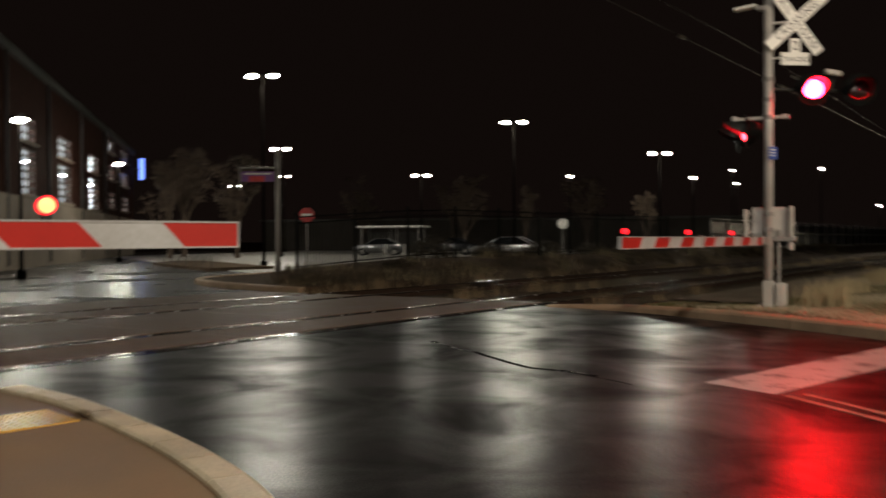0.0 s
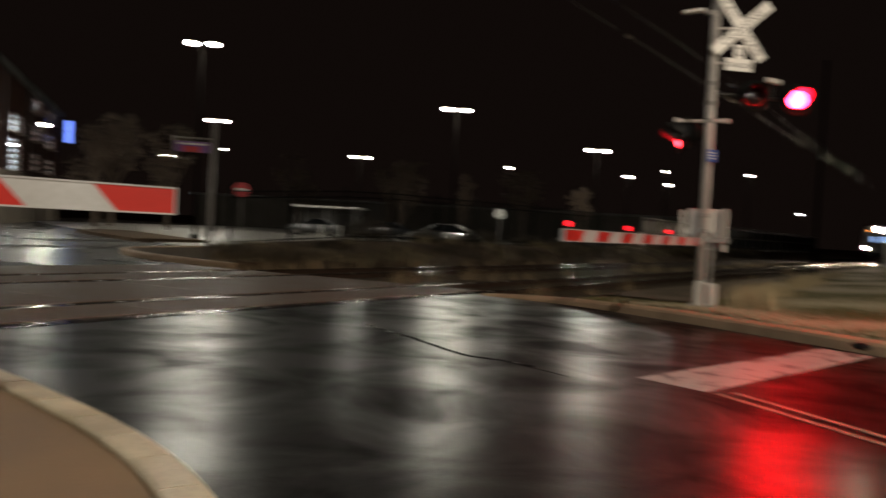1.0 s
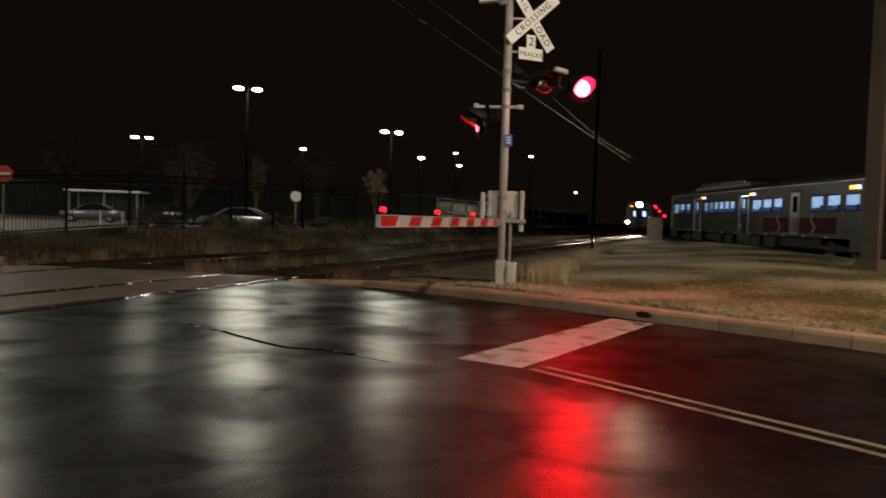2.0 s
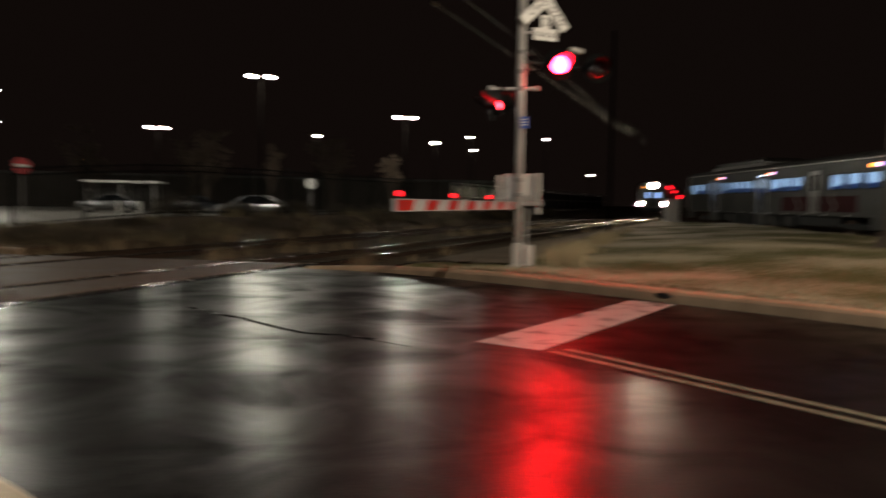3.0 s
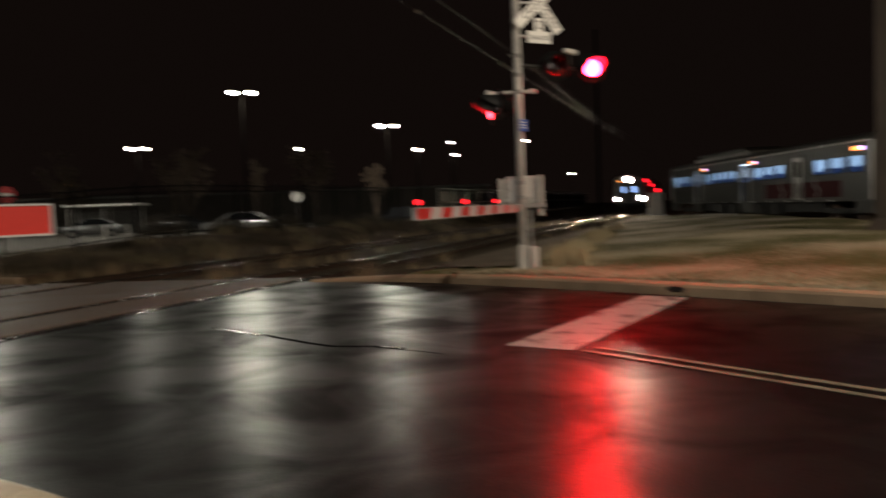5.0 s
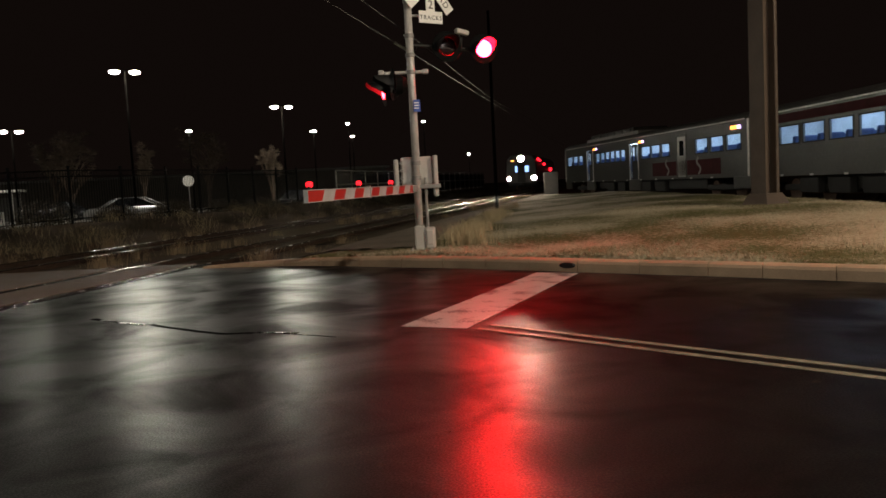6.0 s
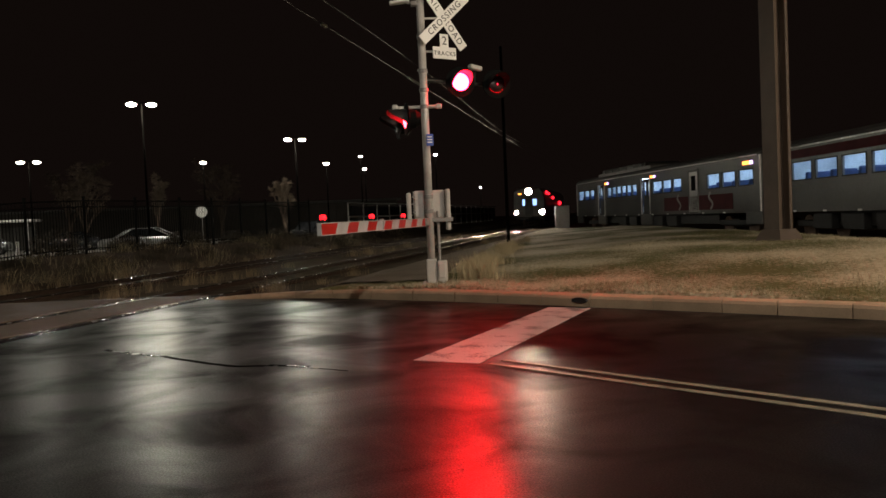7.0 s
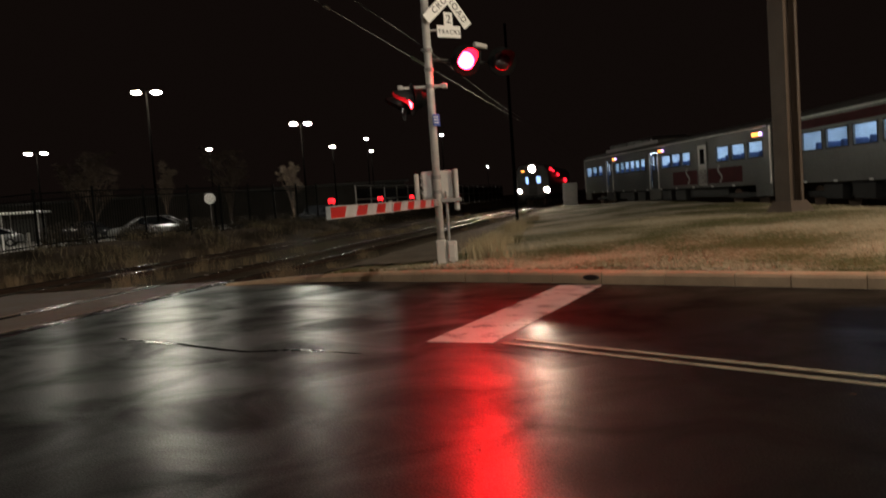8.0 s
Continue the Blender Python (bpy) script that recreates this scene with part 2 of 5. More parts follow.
def rod(bm, a, b, r0, r1=None, n=14, mat=0):
    a, b = Vector(a), Vector(b)
    d = b - a
    m = Matrix.Translation((a + b) / 2) @ d.to_track_quat("Z", "Y").to_matrix().to_4x4()
    r = bmesh.ops.create_cone(bm, cap_ends=True, segments=n, radius1=r0, radius2=r0 if r1 is None else r1, depth=d.length, matrix=m)
    for f in set(f for v in r["verts"] for f in v.link_faces):
        f.material_index = mat
    return bm


def slab(bm, ring, z0, z1, mat=0):
    """A polygon in plan, as a solid from z0 to z1."""
    lo = [bm.verts.new((x, y, z0)) for x, y in ring]
    hi = [bm.verts.new((x, y, z1)) for x, y in ring]
    fs = [bm.faces.new(hi), bm.faces.new(lo[::-1])]
    n = len(ring)
    for i in range(n):
        fs.append(bm.faces.new((lo[i], lo[(i + 1) % n], hi[(i + 1) % n], hi[i])))
    for f in fs:
        f.material_index = mat
    bmesh.ops.recalc_face_normals(bm, faces=fs)
    return bm


def sweep(bm, path, section, mat=0, closed=True):
    """A section (offset to the left, height) along a plan path."""
    pts = [Vector(p) for p in path]
    rows = []
    for i, p in enumerate(pts):
        d = (pts[min(i + 1, len(pts) - 1)] - pts[max(i - 1, 0)])
        d.z = 0
        d.normalize()
        left = Vector((-d.y, d.x, 0))
        rows.append([bm.verts.new(p + left * o + Vector((0, 0, h))) for o, h in section])
    k = len(section)
    fs = []
    for a, b in zip(rows, rows[1:]):
        for j in range(k if closed else k - 1):
            fs.append(bm.faces.new((a[j], a[(j + 1) % k], b[(j + 1) % k], b[j])))
    if closed:
        fs += [bm.faces.new(rows[0][::-1]), bm.faces.new(rows[-1])]
    for f in fs:
        f.material_index = mat
    bmesh.ops.recalc_face_normals(bm, faces=fs)
    return bm


def curve_points(ctrl, n):
    """Catmull-Rom through plan points."""
    c = [Vector((*p, 0)) if len(p) == 2 else Vector(p) for p in ctrl]
    c = [2 * c[0] - c[1]] + c + [2 * c[-1] - c[-2]]
    out = []
    for i in range(1, len(c) - 2):
        p0, p1, p2, p3 = c[i - 1:i + 3]
        for k in range(n):
            t = k / n
            out.append(0.5 * ((2 * p1) + (p2 - p0) * t + (2 * p0 - 5 * p1 + 4 * p2 - p3) * t * t + (3 * p1 - p0 - 3 * p2 + p3) * t ** 3))
    return out + [c[-2]]


def lathe(bm, prof, n=20, mat=0, m=None):
    """A profile of (radius, height) turned about z."""
    m = m or Matrix()
    rows = [[bm.verts.new(m @ Vector((r * math.cos(2 * math.pi * k / n), r * math.sin(2 * math.pi * k / n), z))) for k in range(n)] for r, z in prof]
    for a, b in zip(rows, rows[1:]):
        for k in range(n):
            f = bm.faces.new((a[k], a[(k + 1) % n], b[(k + 1) % n], b[k]))
            f.material_index = mat
    return bm


def lettering(name, body, size, m, mat, parent):
    """Raised letters of the built-in font, turned into a mesh."""
    cu = bpy.data.curves.new(name, "FONT")
    cu.body, cu.size, cu.align_x, cu.align_y, cu.extrude = body, size, "CENTER", "CENTER", 0.002
    cu.space_character = 1.25
    tmp = bpy.data.objects.new(name, cu)
    me = bpy.data.meshes.new_from_object(tmp)
    bpy.data.objects.remove(tmp)
    bm = bmesh.new()
    bm.from_mesh(me)
    bpy.data.meshes.remove(me)
    left = set(bm.faces)
    while left:
        island, edge = set(), [left.pop()]
        while edge:
            f = edge.pop()
            island.add(f)
            for v in f.verts:
                for g in v.link_faces:
                    if g in left:
                        left.discard(g)
                        edge.append(g)
        one = bmesh.new()
        twin = {v: one.verts.new(v.co) for v in {v for f in island for v in f.verts}}
        for f in island:
            one.faces.new([twin[v] for v in f.verts])
        part(name, one, mat, parent).matrix_basis = m
    bm.free()


# ---- plan ----
def rail_x(y, off=0.0):
    """The plan line of the first rail; the others lie at an offset in x."""
    return -8.85 + 0.1785 * (y - 3.68) + off


TRACK_YAW = -math.degrees(math.atan(0.1785))
ROAD = Vector((0.735, -0.678, 0))  # along the road, towards the near end
ACROSS = Vector((0.678, 0.735, 0))  # over the road, away from the footway
RAILS = (0.0, -1.5, -4.6, -6.1)


# ---- lamps of the place ----
def lamp_light(name, at, power, colour=(1.0, 0.9, 0.76), size=0.25, spot=0.0):
    data = bpy.data.lights.new(name, "SPOT" if spot else "POINT")
    data.energy, data.color, data.shadow_soft_size = power, colour, size
    if spot:
        data.spot_size, data.spot_blend = radians(spot), 0.12
    ob = new(name, data)
    ob.location = at
    return ob


def lot_lamp(at, power, heads=2, label="tall grey car park lamp post with twin white LED heads", size=0.27, yaw=28.0):
    """A pole whose heads glow at the height of at."""
    x, y, z = at
    t = thing("car_park_lamp", label, "street lamp", pose(x, y, 0, 0, 0, yaw), "car park lamps")
    bm = bmesh.new()
    rod(bm, (0, 0, 0), (0, 0, z + 0.1), 0.075, 0.04)
    part("pole", bm, LAMP_POLE, t, smooth=True)
    bm = bmesh.new()
    rod(bm, (0, 0, -0.1), (0, 0, 0.3), 0.17)
    part("base", bm, LAMP_POLE, t)
    offs = (-0.42, 0.42) if heads == 2 else (0.0,)
    for o in offs:
        bm = bmesh.new()
        box(bm, (0.55, 0.36, 0.1), (o * 1.25, 0, z + 0.08), None, 0.03)
        hd = part("lamp_head", bm, LAMP_POLE, t)
        bm = bmesh.new()
        bmesh.ops.create_uvsphere(bm, u_segments=12, v_segments=8, radius=size, matrix=Matrix.Translation((o * 1.25, 0, z)) @ Matrix.Diagonal((1, 0.8, 0.45, 1)))
        part("diffuser", bm, LED_WHITE if power else LED_FAR, hd, "glowing white diffuser")
        if heads == 2:
            bm = bmesh.new()
            rod(bm, (0, 0, z + 0.06), (o, 0, z + 0.08), 0.035)
            part("arm", bm, LAMP_POLE, t)
    return t


LAMPS = [((-20.3, 42.9, 8.38), 1500, 2), ((-14.9, 56.2, 7.45), 1300, 2), ((-27.9, 29.45, 9.55), 1300, 2), ((-43.9, 48.9, 8.85), 1300, 2),
         ((-35.0, 56.4, 6.8), 0, 2), ((-25.9, 67.7, 7.1), 0, 1), ((-15.1, 68.4, 6.55), 0, 1)]
for at, power, heads in LAMPS:
    lot_lamp(at, power, heads)
for at, heads in (((-13.4, 80, 6.7), 1), ((-13.8, 80, 8.0), 1), ((-6.6, 90, 8.6), 1), ((-60, 60, 7.1), 2), ((-62, 70, 8.9), 2), ((-1.5, 150, 6.8), 1)):
    lot_lamp(at, 0, heads, label="distant car park lamp post with white LED head", size=0.21)

far_lamp = lot_lamp((-72.0, 100.0, 6.6), 0, 1, label="far lamp post with a small orange head", size=0.2)
for child in far_lamp.children_recursive:
    if child.name.startswith("diffuser"):
        child.data.materials[0] = SODIUM

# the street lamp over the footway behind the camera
street = thing("street_lamp", "tall grey street lamp with warm head, out of view", "street lamp", pose(4.1, -6.1, 0.1))
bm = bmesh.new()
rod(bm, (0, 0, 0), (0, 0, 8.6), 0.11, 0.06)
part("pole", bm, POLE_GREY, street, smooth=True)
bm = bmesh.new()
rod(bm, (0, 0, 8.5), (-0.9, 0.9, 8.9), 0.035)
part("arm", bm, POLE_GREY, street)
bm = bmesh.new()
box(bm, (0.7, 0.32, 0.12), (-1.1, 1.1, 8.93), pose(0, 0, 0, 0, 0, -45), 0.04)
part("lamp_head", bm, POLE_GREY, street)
lamp_light("unseen_lamp_light", (3.0, -5.0, 8.75), 2600, (1.0, 0.93, 0.81), 0.2, 172)
# Second lamp, unseen and made up, added to brighten the grass mound.
mound_fill_lamp = copy_thing(street, pose(13.2, 3.2, 0.15, 0, 0, 35))
lamp_light("unseen_lamp_light", (11.7, 3.4, 8.9), 5600, (1.0, 0.82, 0.6), 0.2, 172)

# ---- ground and road ----
bm = bmesh.new()
bmesh.ops.create_grid(bm, x_segments=2, y_segments=2, size=900)
bmesh.ops.translate(bm, verts=bm.verts, vec=(0, 0, -0.14))
whole("ground", bm, DIRT, "dark wet soil and scrub running out to the horizon", "ground", "structure")


def strip(s0, s1, a, b):
    c = Vector((-0.4, 6.1, 0))
    return [tuple((c + ROAD * s + ACROSS * o)[:2]) for s, o in ((s0, a), (s1, a), (s1, b), (s0, b))]


bm = bmesh.new()
slab(bm, strip(-9.6, 90, -9, 3.9)[:2] + strip(-9.6, 90, -9, 9)[2:3] + strip(-9.6, 90, -9, 3.9)[3:], -0.3, 0.0)
slab(bm, [(-7.1, 14.3), (-7.3, 12.0), (-3.0, 12.0), (-4.4, 14.3)], -0.3, -0.002)
whole("road", bm, ASPHALT, "wet black asphalt road with shining lamp reflections", "road", "structure")
bm = bmesh.new()
slab(bm, [(-8.9, 1.0), (-7.0, 14.1), (-9.0, 15.0), (-13.8, 15.2), (-20.5, 18.0), (-21.0, 24.0), (-80.0, 84.0), (-92.0, 76.0), (-17.0, -1.5)], -0.3, -0.01)
whole("road_far", bm, OLD_ASPHALT, "puddled worn asphalt road beyond the level crossing", "road", "structure")
bm = bmesh.new()
slab(bm, [(-20.5, 22), (-60, 45), (-90, 170), (-6, 170), (-10.5, 60), (-15, 36)], -0.3, 0.02)
whole("parking_lot", bm, LOT, "wet pale-paved car park behind the black fence", "pavement", "structure")


def smooth(a, b, v):
    t = max(0.0, min(1.0, (v - a) / (b - a)))
    return t * t * (3 - 2 * t)


def verge_z(x, y):
    """Height of the grass verge behind the far kerb."""
    dk = (x - 2.36) * 0.606 + (y - 8.89) * 0.795 if x > -2.4 else y - 12.6 - 0.85 * smooth(2.4, 4.3, -x)
    dt = x - rail_x(y)
    z = 0.19 + 0.25 * smooth(0.8, 7.0, dk) * smooth(3.0, 10.0, dt)
    z += 0.04 * noise.noise(Vector((x * 0.5, y * 0.5, 0)))
    z = -0.16 + (z + 0.16) * smooth(0.6, 3.0, dt)
    z = -0.3 + (z + 0.3) * smooth(-0.5, 2.5, 9.2 - x - 0.19 * max(0, y - 42))
    return z if dk > 0 else -0.2


bm = bmesh.new()
N = 110
grid = {}
for i in range(N + 1):
    for j in range(N + 1):
        s = 30 * (i / N) ** 1.0 - 10.0
        w = 0.22 + 62 * (j / N) ** 1.7
        kx, ky = 2.36 + 0.795 * s, 8.89 - 0.606 * s
        if s < -5.6:
            kx, ky = 2.36 + 0.795 * -5.6 + (s + 5.6) * 0.9, 8.89 + 0.606 * 5.6 + (-s - 5.6) * 0.45
        x, y = kx + 0.02 * w, ky + w
        grid[i, j] = bm.verts.new((x, y, verge_z(x, y) - (0.12 if j == 0 else 0.0)))
for i in range(N):
    for j in range(N):
        bm.faces.new((grid[i, j], grid[i + 1, j], grid[i + 1, j + 1], grid[i, j + 1]))
whole("grass_verge", bm, TURF, "low mound of pale winter grass behind the kerb", "grass verge", "structure", smooth=True)

# ---- kerbs and footway ----
NEAR = curve_points([(-7.0, 3.97), (-6.1, 3.85), (-4.98, 3.54), (-4.08, 3.22), (-3.28, 2.8), (-2.3, 2.05), (-1.0, 0.85), (3.0, -2.9), (12.0, -11.2)], 8)
INNER = [p + Vector((-0.05, -0.22, 0)) for p in NEAR]
FAR = curve_points([(30.0, -13.2), (12.0, 1.25), (4.7, 7.06), (2.36, 8.89), (1.22, 9.78), (-0.23, 10.84), (-1.47, 11.76), (-2.82, 12.62), (-4.3, 13.5, -0.03), (-5.7, 13.98, -0.09), (-6.6, 14.1, -0.135)], 8)
KERB_SECTION = [(0.0, -0.2), (0.0, 0.095), (-0.015, 0.125), (-0.045, 0.14), (-0.2, 0.142), (-0.225, 0.13), (-0.23, -0.2)]


def kerb_run(name, pts, mat, label, flip, tall=1.0):
    t = thing(name, label, "kerb", kind="structure")
    cuts = list(range(0, len(pts), 4))
    for a in cuts:
        seg = pts[a:a + 5]
        if len(seg) < 2:
            continue
        bm = bmesh.new()
        d0, d1 = (seg[1] - seg[0]).normalized() * 0.006, (seg[-1] - seg[-2]).normalized() * 0.006
        seg = [seg[0] + d0] + seg[1:-1] + [seg[-1] - d1]
        sweep(bm, seg, [(-o if flip else o, h * tall if h > 0 else h) for o, h in KERB_SECTION])
        part("kerb_stone", bm, mat, t)
    return t


kerb_run("kerb_near", NEAR, KERB, "pale worn concrete kerb curving round the footway corner", False)
kerb_run("kerb_far", FAR, FAR_KERB, "sandy concrete kerb below the grass mound", False, 1.2)

bm = bmesh.new()
ring = [tuple((p + Vector((-0.02, -0.2, 0)))[:2]) for p in NEAR] + [(12, -30), (-12, -30), (-9.4, 1.5), (-8.75, 3.6), (-7.4, 3.72)]
slab(bm, ring, -0.3, 0.112)
whole("footway", bm, CONCRETE, "damp buff concrete footway at the corner", "pavement", "structure")

bm = bmesh.new()
slab(bm, [(-6.4, 2.47), (-5.87, 2.37), (-5.54, 3.4), (-6.04, 3.5)], 0.08, 0.122)
a, b, c = Vector((-6.4, 2.47, 0.122)), Vector((0.53, -0.10, 0)), Vector((0.36, 1.03, 0))
for i in range(9):
    for j in range(18):
        p = a + b * ((i + 0.5) / 9) + c * ((j + 0.5) / 18)
        bmesh.ops.create_cone(bm, cap_ends=True, segments=8, radius1=0.014, radius2=0.009, depth=0.004, matrix=Matrix.Translation(p + Vector((0, 0, 0.002))))
whole("tactile_paving", bm, TACTILE, "yellow tactile warning strip with raised domes", "tactile paving", "structure")

# ---- road markings ----
bm = bmesh.new()
slab(bm, [(-2.353, 7.332), (-1.74, 7.07), (-0.244, 10.71), (-0.78, 11.0)], -0.05, 0.004)
whole("stop_line", bm, LINE_WHITE, "worn white stop line painted across the lane", "road marking", "structure")
for o in (0.0, 0.19):
    bm = bmesh.new()
    p, q = Vector((-1.647, 7.05, 0)) + ACROSS * o, Vector((0.692, 4.927, 0)) + ACROSS * o
    q = p + (q - p) * 14
    n = (q - p).normalized().cross(Vector((0, 0, 1))) * 0.036
    slab(bm, [tuple((v)[:2]) for v in (p - n, q - n, q + n, p + n)], -0.05, 0.004)
    whole("yellow_line", bm, LINE_YELLOW, "faded yellow centre line on the wet road", "road marking", "structure")

# ---- tracks ----
def rail(off, z=0.0):
    t = thing("rail", "rusty steel rail shining along its worn head", "rail", kind="structure", group="rails of the crossing")
    pts = [(rail_x(y, off), y, z) for y in (-40, 0, 15, 60, 160, 320)]
    bm = bmesh.new()
    sweep(bm, pts, [(-0.034, -0.012), (-0.036, -0.035), (-0.01, -0.05), (-0.01, -0.12), (-0.07, -0.14), (0.07, -0.14), (0.01, -0.12), (0.01, -0.05), (0.036, -0.035), (0.034, -0.012)])
    part("rail_body", bm, RAIL_RUST, t)
    bm = bmesh.new()
    sweep(bm, pts, [(0.008, 0.0), (-0.008, 0.0), (-0.018, -0.001), (-0.028, -0.003), (-0.034, -0.011), (0.034, -0.011), (0.028, -0.003), (0.018, -0.001)])
    part("rail_head", bm, STEEL, t, "worn bright running surface")


for off in RAILS:
    rail(off, 0.013)
for off in RAILS:
    bm = bmesh.new()
    slab(bm, [(rail_x(0.5, off - 0.2), 0.5), (rail_x(0.5, off + 0.14), 0.5), (rail_x(15.0, off + 0.14), 15.0), (rail_x(15.0, off - 0.2), 15.0)], -0.2, 0.005)
    whole("flangeway", bm, RUBBER, "black rubber flangeway strip beside the rail", "flangeway", "structure")
bm = bmesh.new()
slab(bm, [(rail_x(15.0, 1.6), 15.0), (rail_x(300, 1.6), 300), (rail_x(300, -8), 300), (rail_x(15.0, -8), 15.0)], -0.3, -0.105)
whole("ballast", bm, BALLAST, "dark stone ballast under the tracks", "ballast", "structure")
panels = thing("crossing_panels", "grey-brown rubber and concrete crossing panels between the rails", "crossing panel", kind="structure")
for lo, hi in ((-1.3, -0.2), (-4.38, -1.66), (-5.9, -4.8), (-8.2, -6.28)):
    y = 0.6
    while y < 14.9:
        bm = bmesh.new()
        slab(bm, [(rail_x(y + 0.01, lo), y + 0.01), (rail_x(y + 0.01, hi), y + 0.01), (rail_x(y + 2.39, hi), y + 2.39), (rail_x(y + 2.39, lo), y + 2.39)], -0.2, 0.016)
        part("panel", bm, PANEL, panels)
        y += 2.4


# tar seam across the lane and a kerb inlet
bm = bmesh.new()
for pts, w in (([(-5.05, 8.1), (-4.75, 7.85), (-4.1, 7.4), (-3.75, 7.33)], 0.036), ([(-3.74, 7.328), (-3.6, 7.3), (-2.9, 6.95)], 0.005)):
    seam = curve_points(pts, 10)
    sweep(bm, [p + Vector((0, 0.03 * noise.noise(p * 4), 0.003)) for p in seam], [(-w, -0.02), (w, -0.02), (w * 0.8, 0.001), (-w * 0.8, 0.001)])
whole("road_seam", bm, CRACK, "dark tar-filled seam in the wet asphalt", "road seam", "structure")
bm = bmesh.new()
for pts, w in (([(-5.95, 8.66), (-5.6, 8.42), (-5.3, 8.22), (-5.1, 8.09)], 0.045), ([(-3.72, 7.36), (-3.5, 7.29), (-3.3, 7.22)], 0.04)):
    seam = curve_points(pts, 8)
    sweep(bm, [p + Vector((0, 0.03 * noise.noise(p * 4), 0.003)) for p in seam], [(-w, -0.02), (w, -0.02), (w * 0.8, 0.001), (-w * 0.8, 0.001)])
whole("wet_seam", bm, WET_SEAM, "water standing in the open ends of the road seam", "road seam", "structure")
bm = bmesh.new()
lathe(bm, [(0.001, -0.02), (0.11, -0.02), (0.13, 0.0), (0.11, 0.02), (0.001, 0.02)], 20, 0, Matrix.Translation((-0.36, 10.935, 0.09)) @ pose(0, 0, 0, 0, 0, -37) @ Matrix.Diagonal((1, 1, 0.32, 1)) @ pose(0, 0, 0, 90))
whole("kerb_inlet", bm, BLACK, "dark drain inlet in the sandy kerb", "drain", "structure")


# gravel shoulder between the near track and the mound
bm = bmesh.new()
rows = []
for j in range(60):
    y = 14.3 + 50 * (j / 59) ** 1.5
    wide = max(0.9, 3.0 - 0.09 * (y - 14.3))
    rows.append([bm.verts.new((rail_x(y, 1.45 + wide * i / 14), y, max(-0.1, verge_z(rail_x(y, 1.45 + wide * i / 14), y)) + 0.02 + 0.012 * math.sin(i * 2.3 + j * 1.7))) for i in range(15)])
for r0, r1 in zip(rows, rows[1:]):
    for i in range(14):
        bm.faces.new((r0[i], r0[i + 1], r1[i + 1], r1[i]))
whole("gravel_shoulder", bm, GRAVEL, "dark gravel shoulder beside the near track", "gravel", "structure", smooth=True)

# sleepers of both tracks beyond the crossing
for base in (-0.75, -5.35):
    tie_mesh = None
    for k in range(70):
        y = 15.6 + k * 0.62
        if tie_mesh is None:
            bm = bmesh.new()
            box(bm, (2.5, 0.22, 0.16), (0, 0, 0), None, 0.015)
            ob = part("sleeper", bm, TIE)
            tie_mesh = ob.data
            top = thing("sleepers", "dark wooden sleepers half sunk in the ballast", "sleepers", kind="structure")
            ob.parent = top
        else:
            ob = new("sleeper", tie_mesh)
            ob.parent = top
        ob.matrix_basis = pose(rail_x(y, base), y, -0.185, 0, 0, TRACK_YAW)

# ---- bank and island on the far side of the tracks ----
FENCE = [(-19.2, 21.7), (-17.3, 26.1), (-14.5, 32.7), (-11.2, 44.4), (-7.7, 64.0), (0.4, 110.0)]


def fence_x(y):
    for (x0, y0), (x1, y1) in zip(FENCE, FENCE[1:]):
        if y <= y1:
            return x0 + (x1 - x0) * (y - y0) / (y1 - y0)
    return 0.4


def bank_z(x, y):
    xa, xb = rail_x(y, -7.4), fence_x(max(y, 21.7)) if y > 21.7 else -13.9 - (y - 15.4) * 0.86
    f = (xa - x) / max(0.5, xa - xb)
    z = -0.1 + 0.18 * smooth(0.0, 0.12, f) + 0.48 * smooth(0.1, 0.9, f) * smooth(19, 28, y)
    return z + 0.03 * noise.noise(Vector((x * 0.8, y * 0.8, 3)))


bm = bmesh.new()
rows = []
for j in range(90):
    y = 15.3 + 95 * (j / 89) ** 1.6
    xa = rail_x(y, -7.4)
    xb = fence_x(y) - 1.2 if y > 21.7 else -13.9 - (y - 15.4) * 1.05
    rows.append([bm.verts.new((xa + (xb - xa) * i / 30, y, bank_z(xa + (xb - xa) * i / 30, y))) for i in range(31)])
for r0, r1 in zip(rows, rows[1:]):
    for i in range(30):
        bm.faces.new((r0[i + 1], r0[i], r1[i], r1[i + 1]))
whole("scrub_bank", bm, DIRT, "dark weedy bank rising from the tracks to the fence", "bank", "structure", smooth=True)
ISLAND = curve_points([(-13.75, 15.3, -0.02), (-15.3, 15.5, 0), (-17.6, 16.2, 0), (-19.4, 17.2, 0), (-20.4, 18.3, 0), (-20.9, 20.2, 0), (-21.0, 22.5, 0)], 6)
isl = thing("kerb_island", "pale wet concrete kerb round the driveway corner", "kerb", kind="structure")
for a in range(0, len(ISLAND) - 1, 4):
    bm = bmesh.new()
    sweep(bm, ISLAND[a:a + 5], [(o, h) for o, h in KERB_SECTION])
    part("kerb_stone", bm, FAR_KERB, isl)
bm = bmesh.new()
ring = [tuple((p + Vector((0.05, 0.17, 0)))[:2]) for p in ISLAND] + [(-18.5, 22.5), (-14.2, 15.6)]
slab(bm, ring, -0.2, 0.1)
whole("island_soil", bm, DIRT, "dark soil inside the driveway corner kerb", "planting bed", "structure")
# kerb along the far side of the driveway
bm = bmesh.new()
slab(bm, [(-26.5, 24.5), (-36, 29.5), (-38.5, 33.0), (-37, 34), (-25.5, 27.5)], -0.2, 0.14)
whole("planting_island", bm, DIRT, "dark planted island between driveway and car park", "planting bed", "structure")

